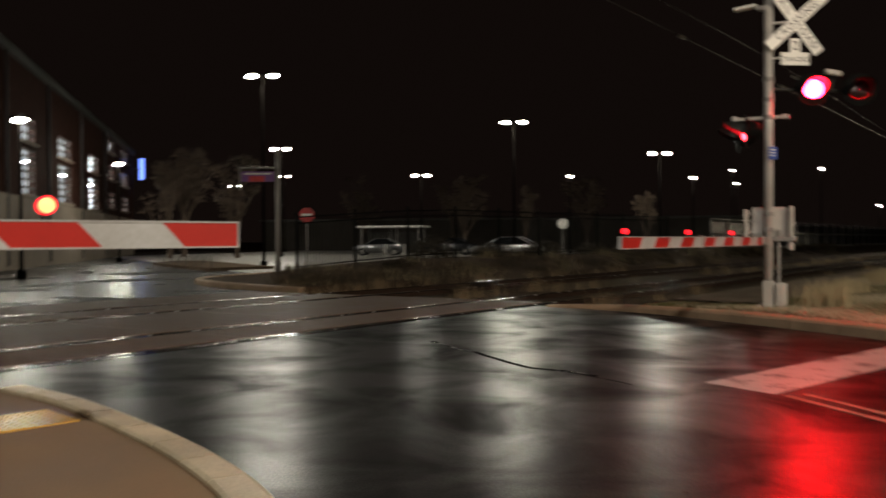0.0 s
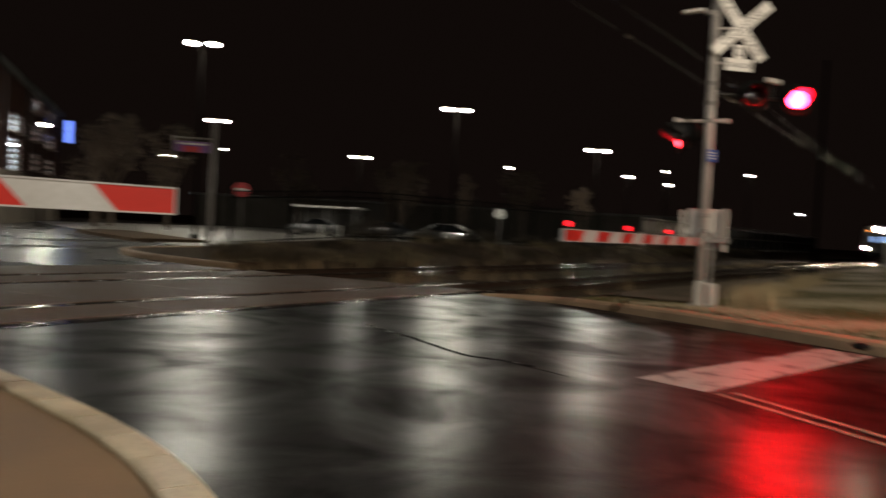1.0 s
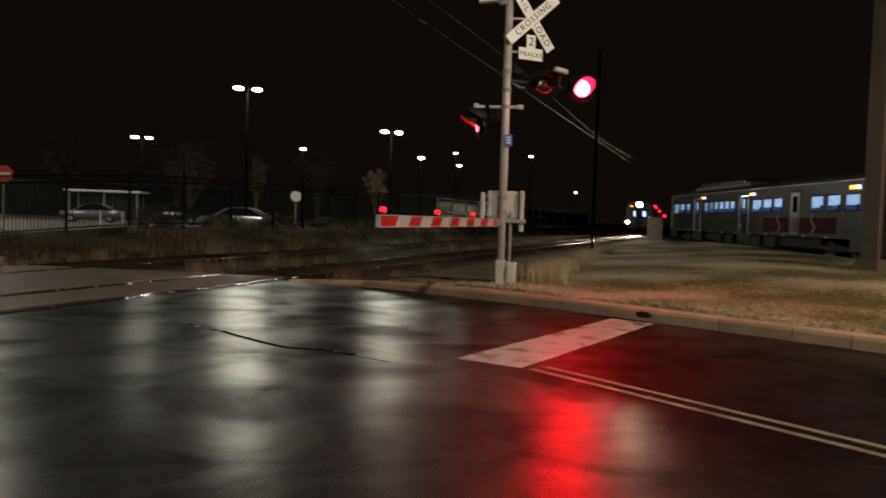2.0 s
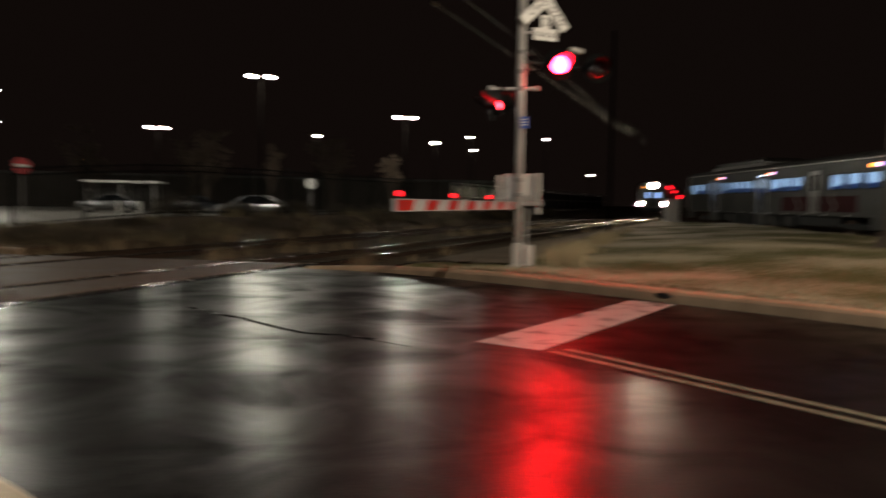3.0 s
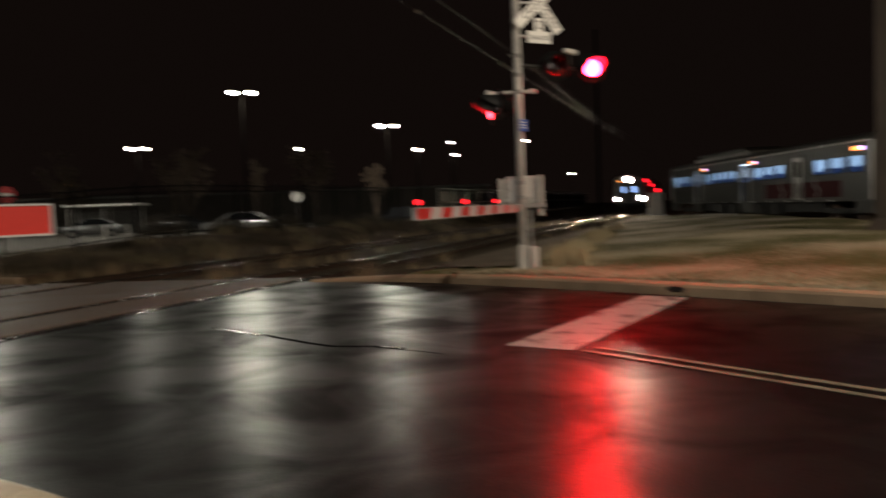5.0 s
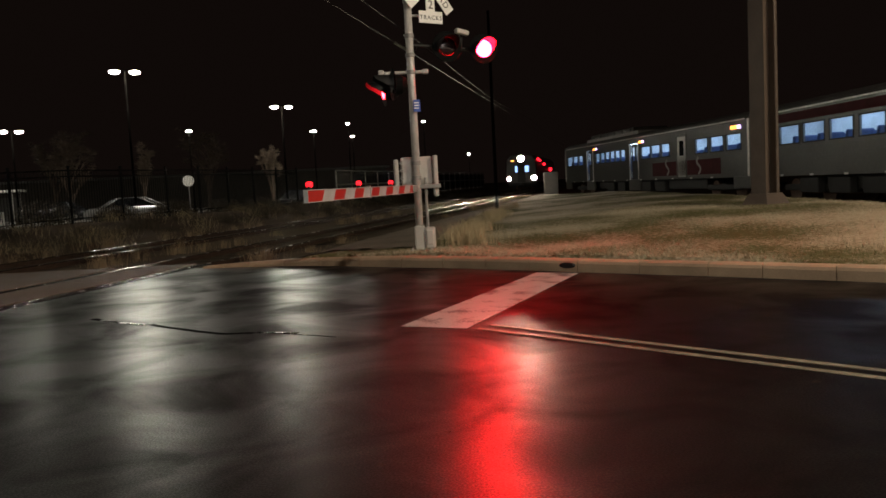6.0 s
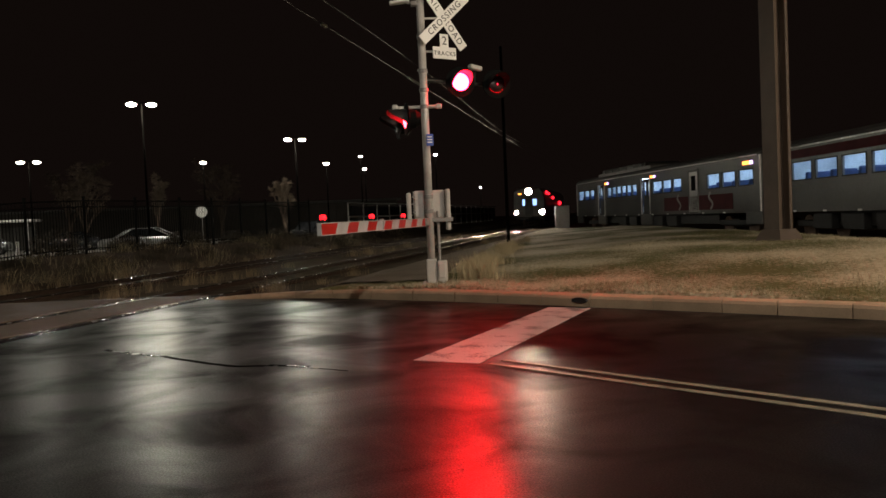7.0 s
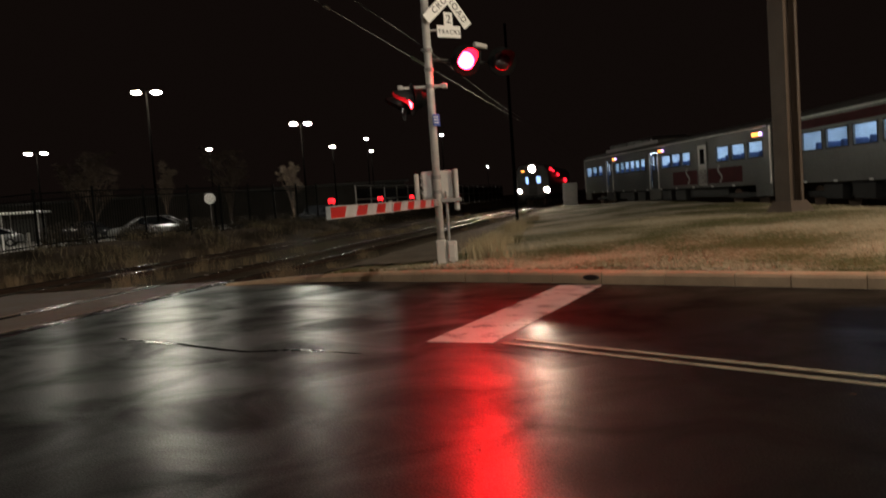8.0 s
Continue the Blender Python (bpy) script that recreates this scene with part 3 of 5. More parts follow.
for k in range(7):
    bm = bmesh.new()
    p = Vector((-27.0 - 1.35 * k, 24.9 + 0.72 * k, 0.14))
    hoop = [p + Vector((-0.55 * math.cos(a) * 0.88, 0.55 * math.cos(a) * 0.47, 0.55 * math.sin(a) ** 0.6)) for a in [math.pi * i / 12 for i in range(13)]]
    rings = [[bm.verts.new(q + Vector((0.025 * math.cos(i * 1.571), 0.025 * math.sin(i * 1.571), 0))) for i in range(4)] for q in hoop]
    for a, b in zip(rings, rings[1:]):
        for i in range(4):
            bm.faces.new((a[i], a[(i + 1) % 4], b[(i + 1) % 4], b[i]))
    whole("hoop_rail", bm, BLACK, "low dark hoop rail round the planting bed", "hoop rail", group="hoop rails")

# ---- black picket fence ----
fence = thing("picket_fence", "black metal picket fence along the car park", "fence")
post_bm = bmesh.new()
box(post_bm, (0.075, 0.075, 2.15), (0, 0, 1.05))
box(post_bm, (0.1, 0.1, 0.04), (0, 0, 2.14))
post_ob = part("post", post_bm, FENCE_BLACK, fence)
pk = bmesh.new()
box(pk, (0.02, 0.02, 2.0), (0, 0, 1.03))
picket_ob = part("picket", pk, FENCE_BLACK, fence)
pts = [(-19.2, 21.7)]
for k in range(1, 11):
    y = 21.7 + k * 2.21
    pts.append((fence_x(y), y))
first_post = first_picket = True
for k, (x, y) in enumerate(pts):
    z = bank_z(x, y) - 0.03
    if first_post:
        ob, first_post = post_ob, False
    else:
        ob = new("post", post_ob.data)
        ob.parent = fence
    ob.matrix_basis = pose(x, y, z)
    if k == len(pts) - 1:
        break
    x2, y2 = pts[k + 1]
    z2 = bank_z(x2, y2) - 0.03
    for h in (0.22, 1.78, 2.0):
        bm = bmesh.new()
        rod(bm, (x, y, z + h), (x2, y2, z2 + h), 0.022, n=4)
        part("rail", bm, FENCE_BLACK, fence)
    for i in range(1, 20):
        f = i / 20
        if first_picket:
            ob, first_picket = picket_ob, False
        else:
            ob = new("picket", picket_ob.data)
            ob.parent = fence
        ob.matrix_basis = pose(x + (x2 - x) * f, y + (y2 - y) * f, z + (z2 - z) * f)

# grey boarded fence further along the tracks
metal_fence = thing("metal_fence", "grey sheet metal fence with posts beside the tracks", "fence")
y = 50.0
while y < 108:
    x, x2 = fence_x(y), fence_x(y + 3.0)
    z = bank_z(x, y)
    bm = bmesh.new()
    rod(bm, (x, y, z - 0.2), (x, y, z + 2.0), 0.05, n=8)
    part("post", bm, POLE_GREY, metal_fence)
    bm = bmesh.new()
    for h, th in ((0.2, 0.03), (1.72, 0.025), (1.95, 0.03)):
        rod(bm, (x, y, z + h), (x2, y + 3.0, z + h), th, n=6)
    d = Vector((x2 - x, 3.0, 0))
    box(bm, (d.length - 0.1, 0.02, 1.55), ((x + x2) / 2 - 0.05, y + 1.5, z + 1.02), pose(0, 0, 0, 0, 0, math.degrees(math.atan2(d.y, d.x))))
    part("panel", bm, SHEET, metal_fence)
    # Lower rail is added for the gleam along the fence; upper is its top rail.
    for z0, th in ((z + 1.08, 0.05), (z + 1.98, 0.035)):
        bm = bmesh.new()
        rod(bm, (x + 0.07, y, z0), (x2 + 0.07, y + 3.0, z0), th, n=8)
        part("pale_rail", bm, POLE_GREY, metal_fence, "pale steel rail, the lower one in place of a gleam", smooth=True)
    y += 3.0

# ---- crossing signals ----
E_DIR, N_DIR = Vector((0.83, 0.56, 0)).normalized(), Vector((0.56, -0.83, 0)).normalized()
MX, MY = -2.54, 13.4
mast = thing("crossing_signal", "grey metal level crossing signal with red flashing lamps and crossbuck", "crossing signal", pose(MX, MY, 0.18))
bm = bmesh.new()
rod(bm, (0, 0, 0), (0, 0, 5.5), 0.064, n=24)
part("mast", bm, MAST, mast, smooth=True)
bm = bmesh.new()
lathe(bm, [(0.001, 5.56), (0.05, 5.55), (0.075, 5.5), (0.075, 5.46), (0.06, 5.45)])
part("mast_cap", bm, MAST, mast, smooth=True)
bm = bmesh.new()
box(bm, (0.42, 0.42, 0.035), (0.03, 0, 0.0), None, 0.008)
for sx in (-1, 1):
    for sy in (-1, 1):
        rod(bm, (0.03 + sx * 0.16, sy * 0.16, 0), (0.03 + sx * 0.16, sy * 0.16, 0.07), 0.018, n=6)
part("base_plate", bm, MAST, mast)
bm = bmesh.new()
box(bm, (0.17, 0.19, 0.42), (0, 0, 0.23), None, 0.025)
part("mast_base", bm, CASE, mast)
bm = bmesh.new()
box(bm, (0.17, 0.2, 0.36), (0.18, -0.02, 0.23), None, 0.03)
box(bm, (0.11, 0.03, 0.24), (0.18, -0.13, 0.24), None, 0.01)
part("junction_box", bm, CASE, mast)
bm = bmesh.new()
rod(bm, (0.14, 0.05, 0.3), (0.14, 0.05, 1.25), 0.025, n=10)
part("conduit", bm, POLE_GREY, mast)

# gate mechanism behind the mast
bm = bmesh.new()
box(bm, (0.52, 0.3, 0.48), (-0.02, 0.24, 1.37), pose(0, 0, 0, 0, 0, 8), 0.03)
case = part("gate_mechanism", bm, CASE, mast, "pale grey gate drive case")
bm = bmesh.new()
box(bm, (0.16, 0.02, 0.4), (-0.17, 0.07, 1.37), pose(0, 0, 0, 0, 0, 8), 0.01)
part("access_cover", bm, MAST, case)
for dz in (-0.12, 0.02, 0.14):
    bm = bmesh.new()
    rod(bm, (-0.26, 0.12, 1.37 + dz), (-0.26, 0.04, 1.37 + dz), 0.028, n=10)
    part("bolt", bm, POLE_GREY, case)
for x, z0, z1 in ((-0.36, 1.1, 1.58), (0.31, 0.92, 1.62)):
    bm = bmesh.new()
    box(bm, (0.07, 0.26, z1 - z0), (x, 0.16, (z0 + z1) / 2), pose(0, 0, 0, 0, 0, 8), 0.02)
    part("counterweight", bm, CASE, mast)
bm = bmesh.new()
box(bm, (0.72, 0.09, 0.07), (0.04, 0.0, 1.1), pose(0, 0, 0, 0, 0, 4), 0.01)
part("arm_bracket", bm, POLE_GREY, mast)
for z in (1.25, 1.5, 3.02, 3.3, 3.62, 4.2):
    bm = bmesh.new()
    lathe(bm, [(0.064, z - 0.035), (0.078, z - 0.03), (0.078, z + 0.03), (0.064, z + 0.035)])
    part("clamp_band", bm, POLE_GREY, mast)


def facing(at, n, tilt=0.0):
    """Pose whose local -y looks along n."""
    return Matrix.Translation(at) @ pose(0, 0, 0, tilt, 0, math.degrees(math.atan2(n.y, n.x)) + 90)


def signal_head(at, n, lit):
    """Lamp housing with black target, long hood and, in the mast's space, an added half-lit disc that turns to imitate
    flashing.
    """
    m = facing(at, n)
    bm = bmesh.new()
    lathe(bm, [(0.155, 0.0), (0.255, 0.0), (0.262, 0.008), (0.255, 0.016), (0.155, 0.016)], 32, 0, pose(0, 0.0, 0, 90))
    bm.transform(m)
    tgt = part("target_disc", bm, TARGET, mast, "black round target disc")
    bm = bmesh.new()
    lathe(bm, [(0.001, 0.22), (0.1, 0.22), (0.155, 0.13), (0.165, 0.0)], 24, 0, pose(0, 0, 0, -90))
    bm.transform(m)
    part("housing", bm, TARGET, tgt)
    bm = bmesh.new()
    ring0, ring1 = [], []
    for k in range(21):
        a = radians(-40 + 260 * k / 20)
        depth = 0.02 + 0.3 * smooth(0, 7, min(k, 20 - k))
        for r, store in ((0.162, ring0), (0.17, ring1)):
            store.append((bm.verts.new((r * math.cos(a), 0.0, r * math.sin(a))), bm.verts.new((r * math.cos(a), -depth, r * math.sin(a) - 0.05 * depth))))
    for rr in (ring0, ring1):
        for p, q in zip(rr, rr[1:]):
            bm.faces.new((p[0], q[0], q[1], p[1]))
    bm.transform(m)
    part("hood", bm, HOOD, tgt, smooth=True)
    # Made-up disc: one face glows, the other is dark; turning it imitates on and off.
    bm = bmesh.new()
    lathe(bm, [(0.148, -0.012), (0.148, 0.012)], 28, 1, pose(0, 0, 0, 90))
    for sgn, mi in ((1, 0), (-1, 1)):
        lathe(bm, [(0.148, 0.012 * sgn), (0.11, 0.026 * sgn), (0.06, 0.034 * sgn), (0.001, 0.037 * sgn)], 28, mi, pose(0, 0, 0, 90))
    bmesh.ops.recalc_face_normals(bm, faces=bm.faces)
    lens = part("flash_disc", bm, [lit, DISC_BACK], mast, "red disc lit on one face, turned to imitate the flashing")
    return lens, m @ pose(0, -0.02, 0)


# Dark face of the turning disc, standing in for the lamp switched off.
DISC_BACK = material("unlit_disc_back", (0.012, 0.002, 0.003), 0.25, scale=6, bump=0)
HZ = 3.45
LAMP_DIR = Vector((0.33, -0.944, 0)).normalized()
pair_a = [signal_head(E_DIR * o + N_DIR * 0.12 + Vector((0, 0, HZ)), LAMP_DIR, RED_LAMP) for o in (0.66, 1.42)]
N2 = Vector((-0.96, -0.28, 0)).normalized()
E2 = Vector((-0.28, 0.96, 0)).normalized()
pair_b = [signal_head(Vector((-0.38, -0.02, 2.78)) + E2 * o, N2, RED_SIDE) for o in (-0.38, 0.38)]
bm = bmesh.new()
rod(bm, Vector((0, 0, HZ + 0.02)), E_DIR * 1.5 + Vector((0, 0, HZ + 0.02)) - N_DIR * 0.1, 0.03)
rod(bm, E_DIR * 1.04 + Vector((0, 0, HZ)) - N_DIR * 0.05, E_DIR * 1.04 + Vector((0, 0, HZ + 0.27)), 0.04)
part("crossarm", bm, BLACK, mast)
bm = bmesh.new()
box(bm, (0.26, 0.1, 0.09), E_DIR * 1.0 + N_DIR * 0.1 + Vector((0, 0, HZ + 0.27)), pose(0, 0, 0, 0, 8, 34), 0.03)
part("junction_cap", bm, CASE, mast)
bm = bmesh.new()
rod(bm, (-0.52, -0.03, 3.02), (0.25, 0.02, 3.02), 0.028)
rod(bm, (-0.42, -0.03, 3.02), (-0.4, -0.03, 2.8), 0.035)
box(bm, (0.09, 0.09, 0.09), (-0.5, -0.03, 3.03), None, 0.02)
box(bm, (0.1, 0.08, 0.08), (0.24, 0.02, 3.02), None, 0.02)
part("crossarm", bm, MAST, mast)
bm = bmesh.new()
for o in (-0.38, 0.38):
    rod(bm, Vector((-0.42, -0.03, 2.98)), Vector((-0.3, -0.02, 2.78)) + E2 * o, 0.022)
part("lamp_bracket", bm, MAST, mast)
bm = bmesh.new()
box(bm, (0.12, 0.02, 0.2), (0.07, -0.09, 2.45), pose(0, 0, 0, 0, 0, 20), 0.008)
plate = part("notice_plate", bm, BLUE, mast, "small blue notice plate")
for k in range(3):
    bm = bmesh.new()
    box(bm, (0.08, 0.004, 0.018), (0.067, -0.103, 2.5 - k * 0.045), pose(0, 0, 0, 0, 0, 20))
    part("text_bar", bm, SIGN_WHITE, plate)

# crossbuck and track count
XC = E_DIR * 0.36 + N_DIR * 0.16 + Vector((0, 0, 4.5))
fm = facing(XC, N_DIR)
for name, ang, word, dy in (("RAILROAD", -52, "RAIL   ROAD", 0.0), ("CROSSING", 42, "CROSSING", -0.02)):
    bm = bmesh.new()
    box(bm, (1.22, 0.012, 0.18), (0, dy, 0), pose(0, 0, 0, 0, -ang, 0), 0.004)
    bm.transform(fm)
    blade = part("crossbuck_blade", bm, SIGN_WHITE, mast, "white crossbuck blade with black letters")
    lettering("letter", word, 0.15, fm @ pose(0, dy - 0.009, 0, 0, -ang, 0) @ pose(0, 0, 0, 90), BLACK, blade)
tm = facing(E_DIR * 0.36 + N_DIR * 0.14 + Vector((0, 0, 3.95)), N_DIR)
bm = bmesh.new()
box(bm, (0.46, 0.012, 0.2), (0, 0, -0.03), None, 0.005)
box(bm, (0.17, 0.0121, 0.24), (0, -0.0, 0.17), None, 0.005)
bm.transform(tm)
ts = part("track_sign", bm, SIGN_WHITE, mast, "white inverted-T track number sign")
lettering("letter", "TRACKS", 0.1, tm @ pose(0, -0.009, -0.04, 90), BLACK, ts)
lettering("letter", "2", 0.2, tm @ pose(0, -0.009, 0.17, 90), BLACK, ts)
for z, end in ((4.5, XC), (3.95, E_DIR * 0.36 + N_DIR * 0.13 + Vector((0, 0, 3.95)))):
    bm = bmesh.new()
    rod(bm, Vector((0, 0, z)), end, 0.02)
    part("sign_bracket", bm, MAST, mast)
bm = bmesh.new()
box(bm, (0.34, 0.16, 0.05), (-0.34, -0.06, 4.78), pose(0, 0, 0, 0, -6, 4), 0.02)
flood = part("flood_lamp", bm, SIGN_WHITE, mast, "white flat lamp head on a short arm")
bm = bmesh.new()
rod(bm, (-0.25, -0.05, 4.77), (0, 0, 4.74), 0.02)
box(bm, (0.12, 0.12, 0.08), (-0.1, -0.02, 4.75), None, 0.02)
part("arm", bm, POLE_GREY, flood)

# ---- gate arms ----
def gate(label, pivot, tip, height, first_red, stripes, slant, lamps, bright=False, thick=0.035, count=99):
    """An arm from pivot to tip, striped from the tip."""
    pivot, tip = Vector(pivot), Vector(tip)
    d = tip - pivot
    L = d.length
    m = Matrix.Translation(tip) @ pose(0, 0, 0, 0, 0, math.degrees(math.atan2(-d.y, -d.x)))
    t = thing("crossing_gate", label, "crossing gate", m)
    x, k = 0.0, 0
    while x < L - 0.02:
        w = min(stripes if k else first_red, L - x) if k < count - 1 else L - x
        bm = bmesh.new()
        h = height / 2
        s0 = -slant if k else 0.0
        s1 = -slant if x + w < L - 0.02 else 0.0
        quad = [(x + s0, -h), (x + w + s1, -h), (x + w - s1, h), (x - s0, h)]
        vs = [[bm.verts.new((px, y, pz)) for px, pz in quad] for y in (-thick / 2, thick / 2)]
        bm.faces.new(vs[0]), bm.faces.new(vs[1][::-1])
        for i in range(4):
            bm.faces.new((vs[0][i], vs[0][(i + 1) % 4], vs[1][(i + 1) % 4], vs[1][i]))
        bmesh.ops.recalc_face_normals(bm, faces=bm.faces)
        part("stripe", bm, ARM_WHITE if k % 2 else ARM_RED, t)
        x += w
        k += 1
    bm = bmesh.new()
    for z in (-height / 2 - 0.004, height / 2 + 0.004):
        box(bm, (L, thick + 0.012, 0.008), (L / 2, 0, z))
    box(bm, (0.008, thick + 0.012, height + 0.016), (-0.005, 0, 0))
    part("edge_trim", bm, ARM_WHITE, t)
    for s, r in lamps:
        bm = bmesh.new()
        lathe(bm, [(0.001, -0.035), (r * 0.75, -0.03), (r, -0.02), (r, 0.02), (r * 0.75, 0.03), (0.001, 0.035)], 20, 0, Matrix.Translation((s, 0, height / 2 + r + 0.03)) @ pose(0, 0, 0, 90))
        lamp = part("gate_lamp", bm, RED_GATE, t, "glowing red gate lamp", smooth=True)
        bm = bmesh.new()
        lathe(bm, [(0.001, -0.04), (r * 0.66, -0.038), (r * 0.8, -0.03), (r * 0.8, 0.03), (r * 0.66, 0.038), (0.001, 0.04)], 20, 0, Matrix.Translation((s, 0, height / 2 + r + 0.03)) @ pose(0, 0, 0, 90))
        # Overexposed centre of the red lamp, put in as a paler glowing disc.
        if bright:
            part("blown_out_core", bm, BLOWN_OUT_CORE, lamp, "orange-white disc for the red lamp's overexposed centre", smooth=True)
        else:
            bm.free()
        bm = bmesh.new()
        box(bm, (0.05, 0.04, 0.05), (s, 0, height / 2 + 0.02), None, 0.01)
        part("lamp_foot", bm, BLACK, lamp)
    return t, m, L


far_gate, _m, _L = gate("lowered striped red and white gate arm with small red lamps", (MX - 0.06, MY - 0.25, 1.25), (-3.29, 7.92, 1.25), 0.115, 0.5, 0.405, 0.05, ((0.12, 0.03), (1.97, 0.03), (3.7, 0.03)))
bm = bmesh.new()
rod(bm, (0.0, 0, -0.06), (_L, 0.0, -0.02), 0.007, n=6)
box(bm, (0.05, 0.05, 0.17), (2.45, 0, 0), None, 0.01)
part("splice_clamp", bm, POLE_GREY, far_gate)
bm = bmesh.new()
box(bm, (0.35, 0.1, 0.12), (_L + 0.08, 0, 0), None, 0.02)
part("arm_mount", bm, POLE_GREY, far_gate)

near_gate, _m, _L = gate("lowered red and white striped footway gate with lit red lamp", (-4.69, 1.82, 1.315), (-3.97, 3.23, 1.322), 0.122, 0.33, 0.393, 0.055, ((0.909, 0.046),), True, count=4)
bm = bmesh.new()
box(bm, (0.02, 0.07, 0.16), (_L + 0.01, 0, 0), None, 0.004)
box(bm, (0.14, 0.05, 0.1), (_L - 0.06, -0.0, 0.0), None, 0.01)
part("arm_mount", bm, SCUFFED, near_gate, "scuffed pale arm mount")
ped = new("gate_drive")
ped.parent, ped.matrix_basis = near_gate, _m.inverted() @ pose(-4.767, 1.663, 0.125, 0, 0, -27)
ped["label"] = "grey gate drive on a short post"
bm = bmesh.new()
rod(bm, (0, -0.1, 0), (0, -0.1, 1.04), 0.06)
box(bm, (0.3, 0.3, 0.03), (0, -0.1, 0.015))
part("post", bm, MAST, ped)
bm = bmesh.new()
box(bm, (0.22, 0.36, 0.24), (0, -0.11, 1.13), None, 0.012)
part("drive_case", bm, CASE, ped)
bm = bmesh.new()
box(bm, (0.28, 0.42, 0.075), (0, -0.1, 1.288), None, 0.02)
part("case_lid", bm, ARM_RED, ped, "red lid")
bm = bmesh.new()
rod(bm, (0.0, 0.05, 1.18), (0.0, 0.17, 1.18), 0.04)
rod(bm, (0.0, 0.085, 1.18), (0.0, 0.115, 1.18), 0.075, n=20)
box(bm, (0.1, 0.04, 0.15), (0.0, 0.14, 1.18), None, 0.012)
part("drive_shaft", bm, RUST, ped, "dark greasy drive shaft and collar")
bm = bmesh.new()
cab = curve_points([(0.03, 0.17, 1.12), (0.06, 0.16, 1.05), (0.06, 0.08, 0.9), (0.05, -0.02, 0.78), (0.02, -0.06, 0.7)], 6)
rings = [[bm.verts.new(p + Vector((0.007 * math.cos(k * 1.047), 0.007 * math.sin(k * 1.047), 0))) for k in range(6)] for p in cab]
for p, q in zip(rings, rings[1:]):
    for k in range(6):
        bm.faces.new((p[k], p[(k + 1) % 6], q[(k + 1) % 6], q[k]))
part("cable", bm, CABLE, ped)

# ---- trains ----
WALL_IN = material("coach_lining", (0.7, 0.72, 0.74), 0.6, scale=2, bump=0)


def side_wall(bm, L, openings, y0, y1, z0, z1):
    """One connected wall from z0 to z1 with openings (x0, x1, za, zb) cut through."""
    xs = sorted({0.0, L, *[o[0] for o in openings], *[o[1] for o in openings]})
    zs = sorted({z0, z1, *[o[2] for o in openings], *[o[3] for o in openings]})
    solid = {}
    for i in range(len(xs) - 1):
        for k in range(len(zs) - 1):
            mx, mz = (xs[i] + xs[i + 1]) / 2, (zs[k] + zs[k + 1]) / 2
            solid[i, k] = not any(o[0] < mx < o[1] and o[2] < mz < o[3] for o in openings)
    made = {}

    def v(i, j, k):
        if (i, j, k) not in made:
            made[i, j, k] = bm.verts.new((xs[i], (y0, y1)[j], zs[k]))
        return made[i, j, k]

    for (i, k), full in solid.items():
        if not full:
            continue
        bm.faces.new((v(i, 0, k), v(i + 1, 0, k), v(i + 1, 0, k + 1), v(i, 0, k + 1)))
        bm.faces.new((v(i, 1, k + 1), v(i + 1, 1, k + 1), v(i + 1, 1, k), v(i, 1, k)))
        for di, dk, quad in ((-1, 0, ((i, 0, k), (i, 0, k + 1), (i, 1, k + 1), (i, 1, k))), (1, 0, ((i + 1, 1, k), (i + 1, 1, k + 1), (i + 1, 0, k + 1), (i + 1, 0, k))),
                             (0, -1, ((i, 1, k), (i + 1, 1, k), (i + 1, 0, k), (i, 0, k))), (0, 1, ((i, 0, k + 1), (i + 1, 0, k + 1), (i + 1, 1, k + 1), (i, 1, k + 1)))):
            if not solid.get((i + di, k + dk), False):
                bm.faces.new([v(*q) for q in quad])


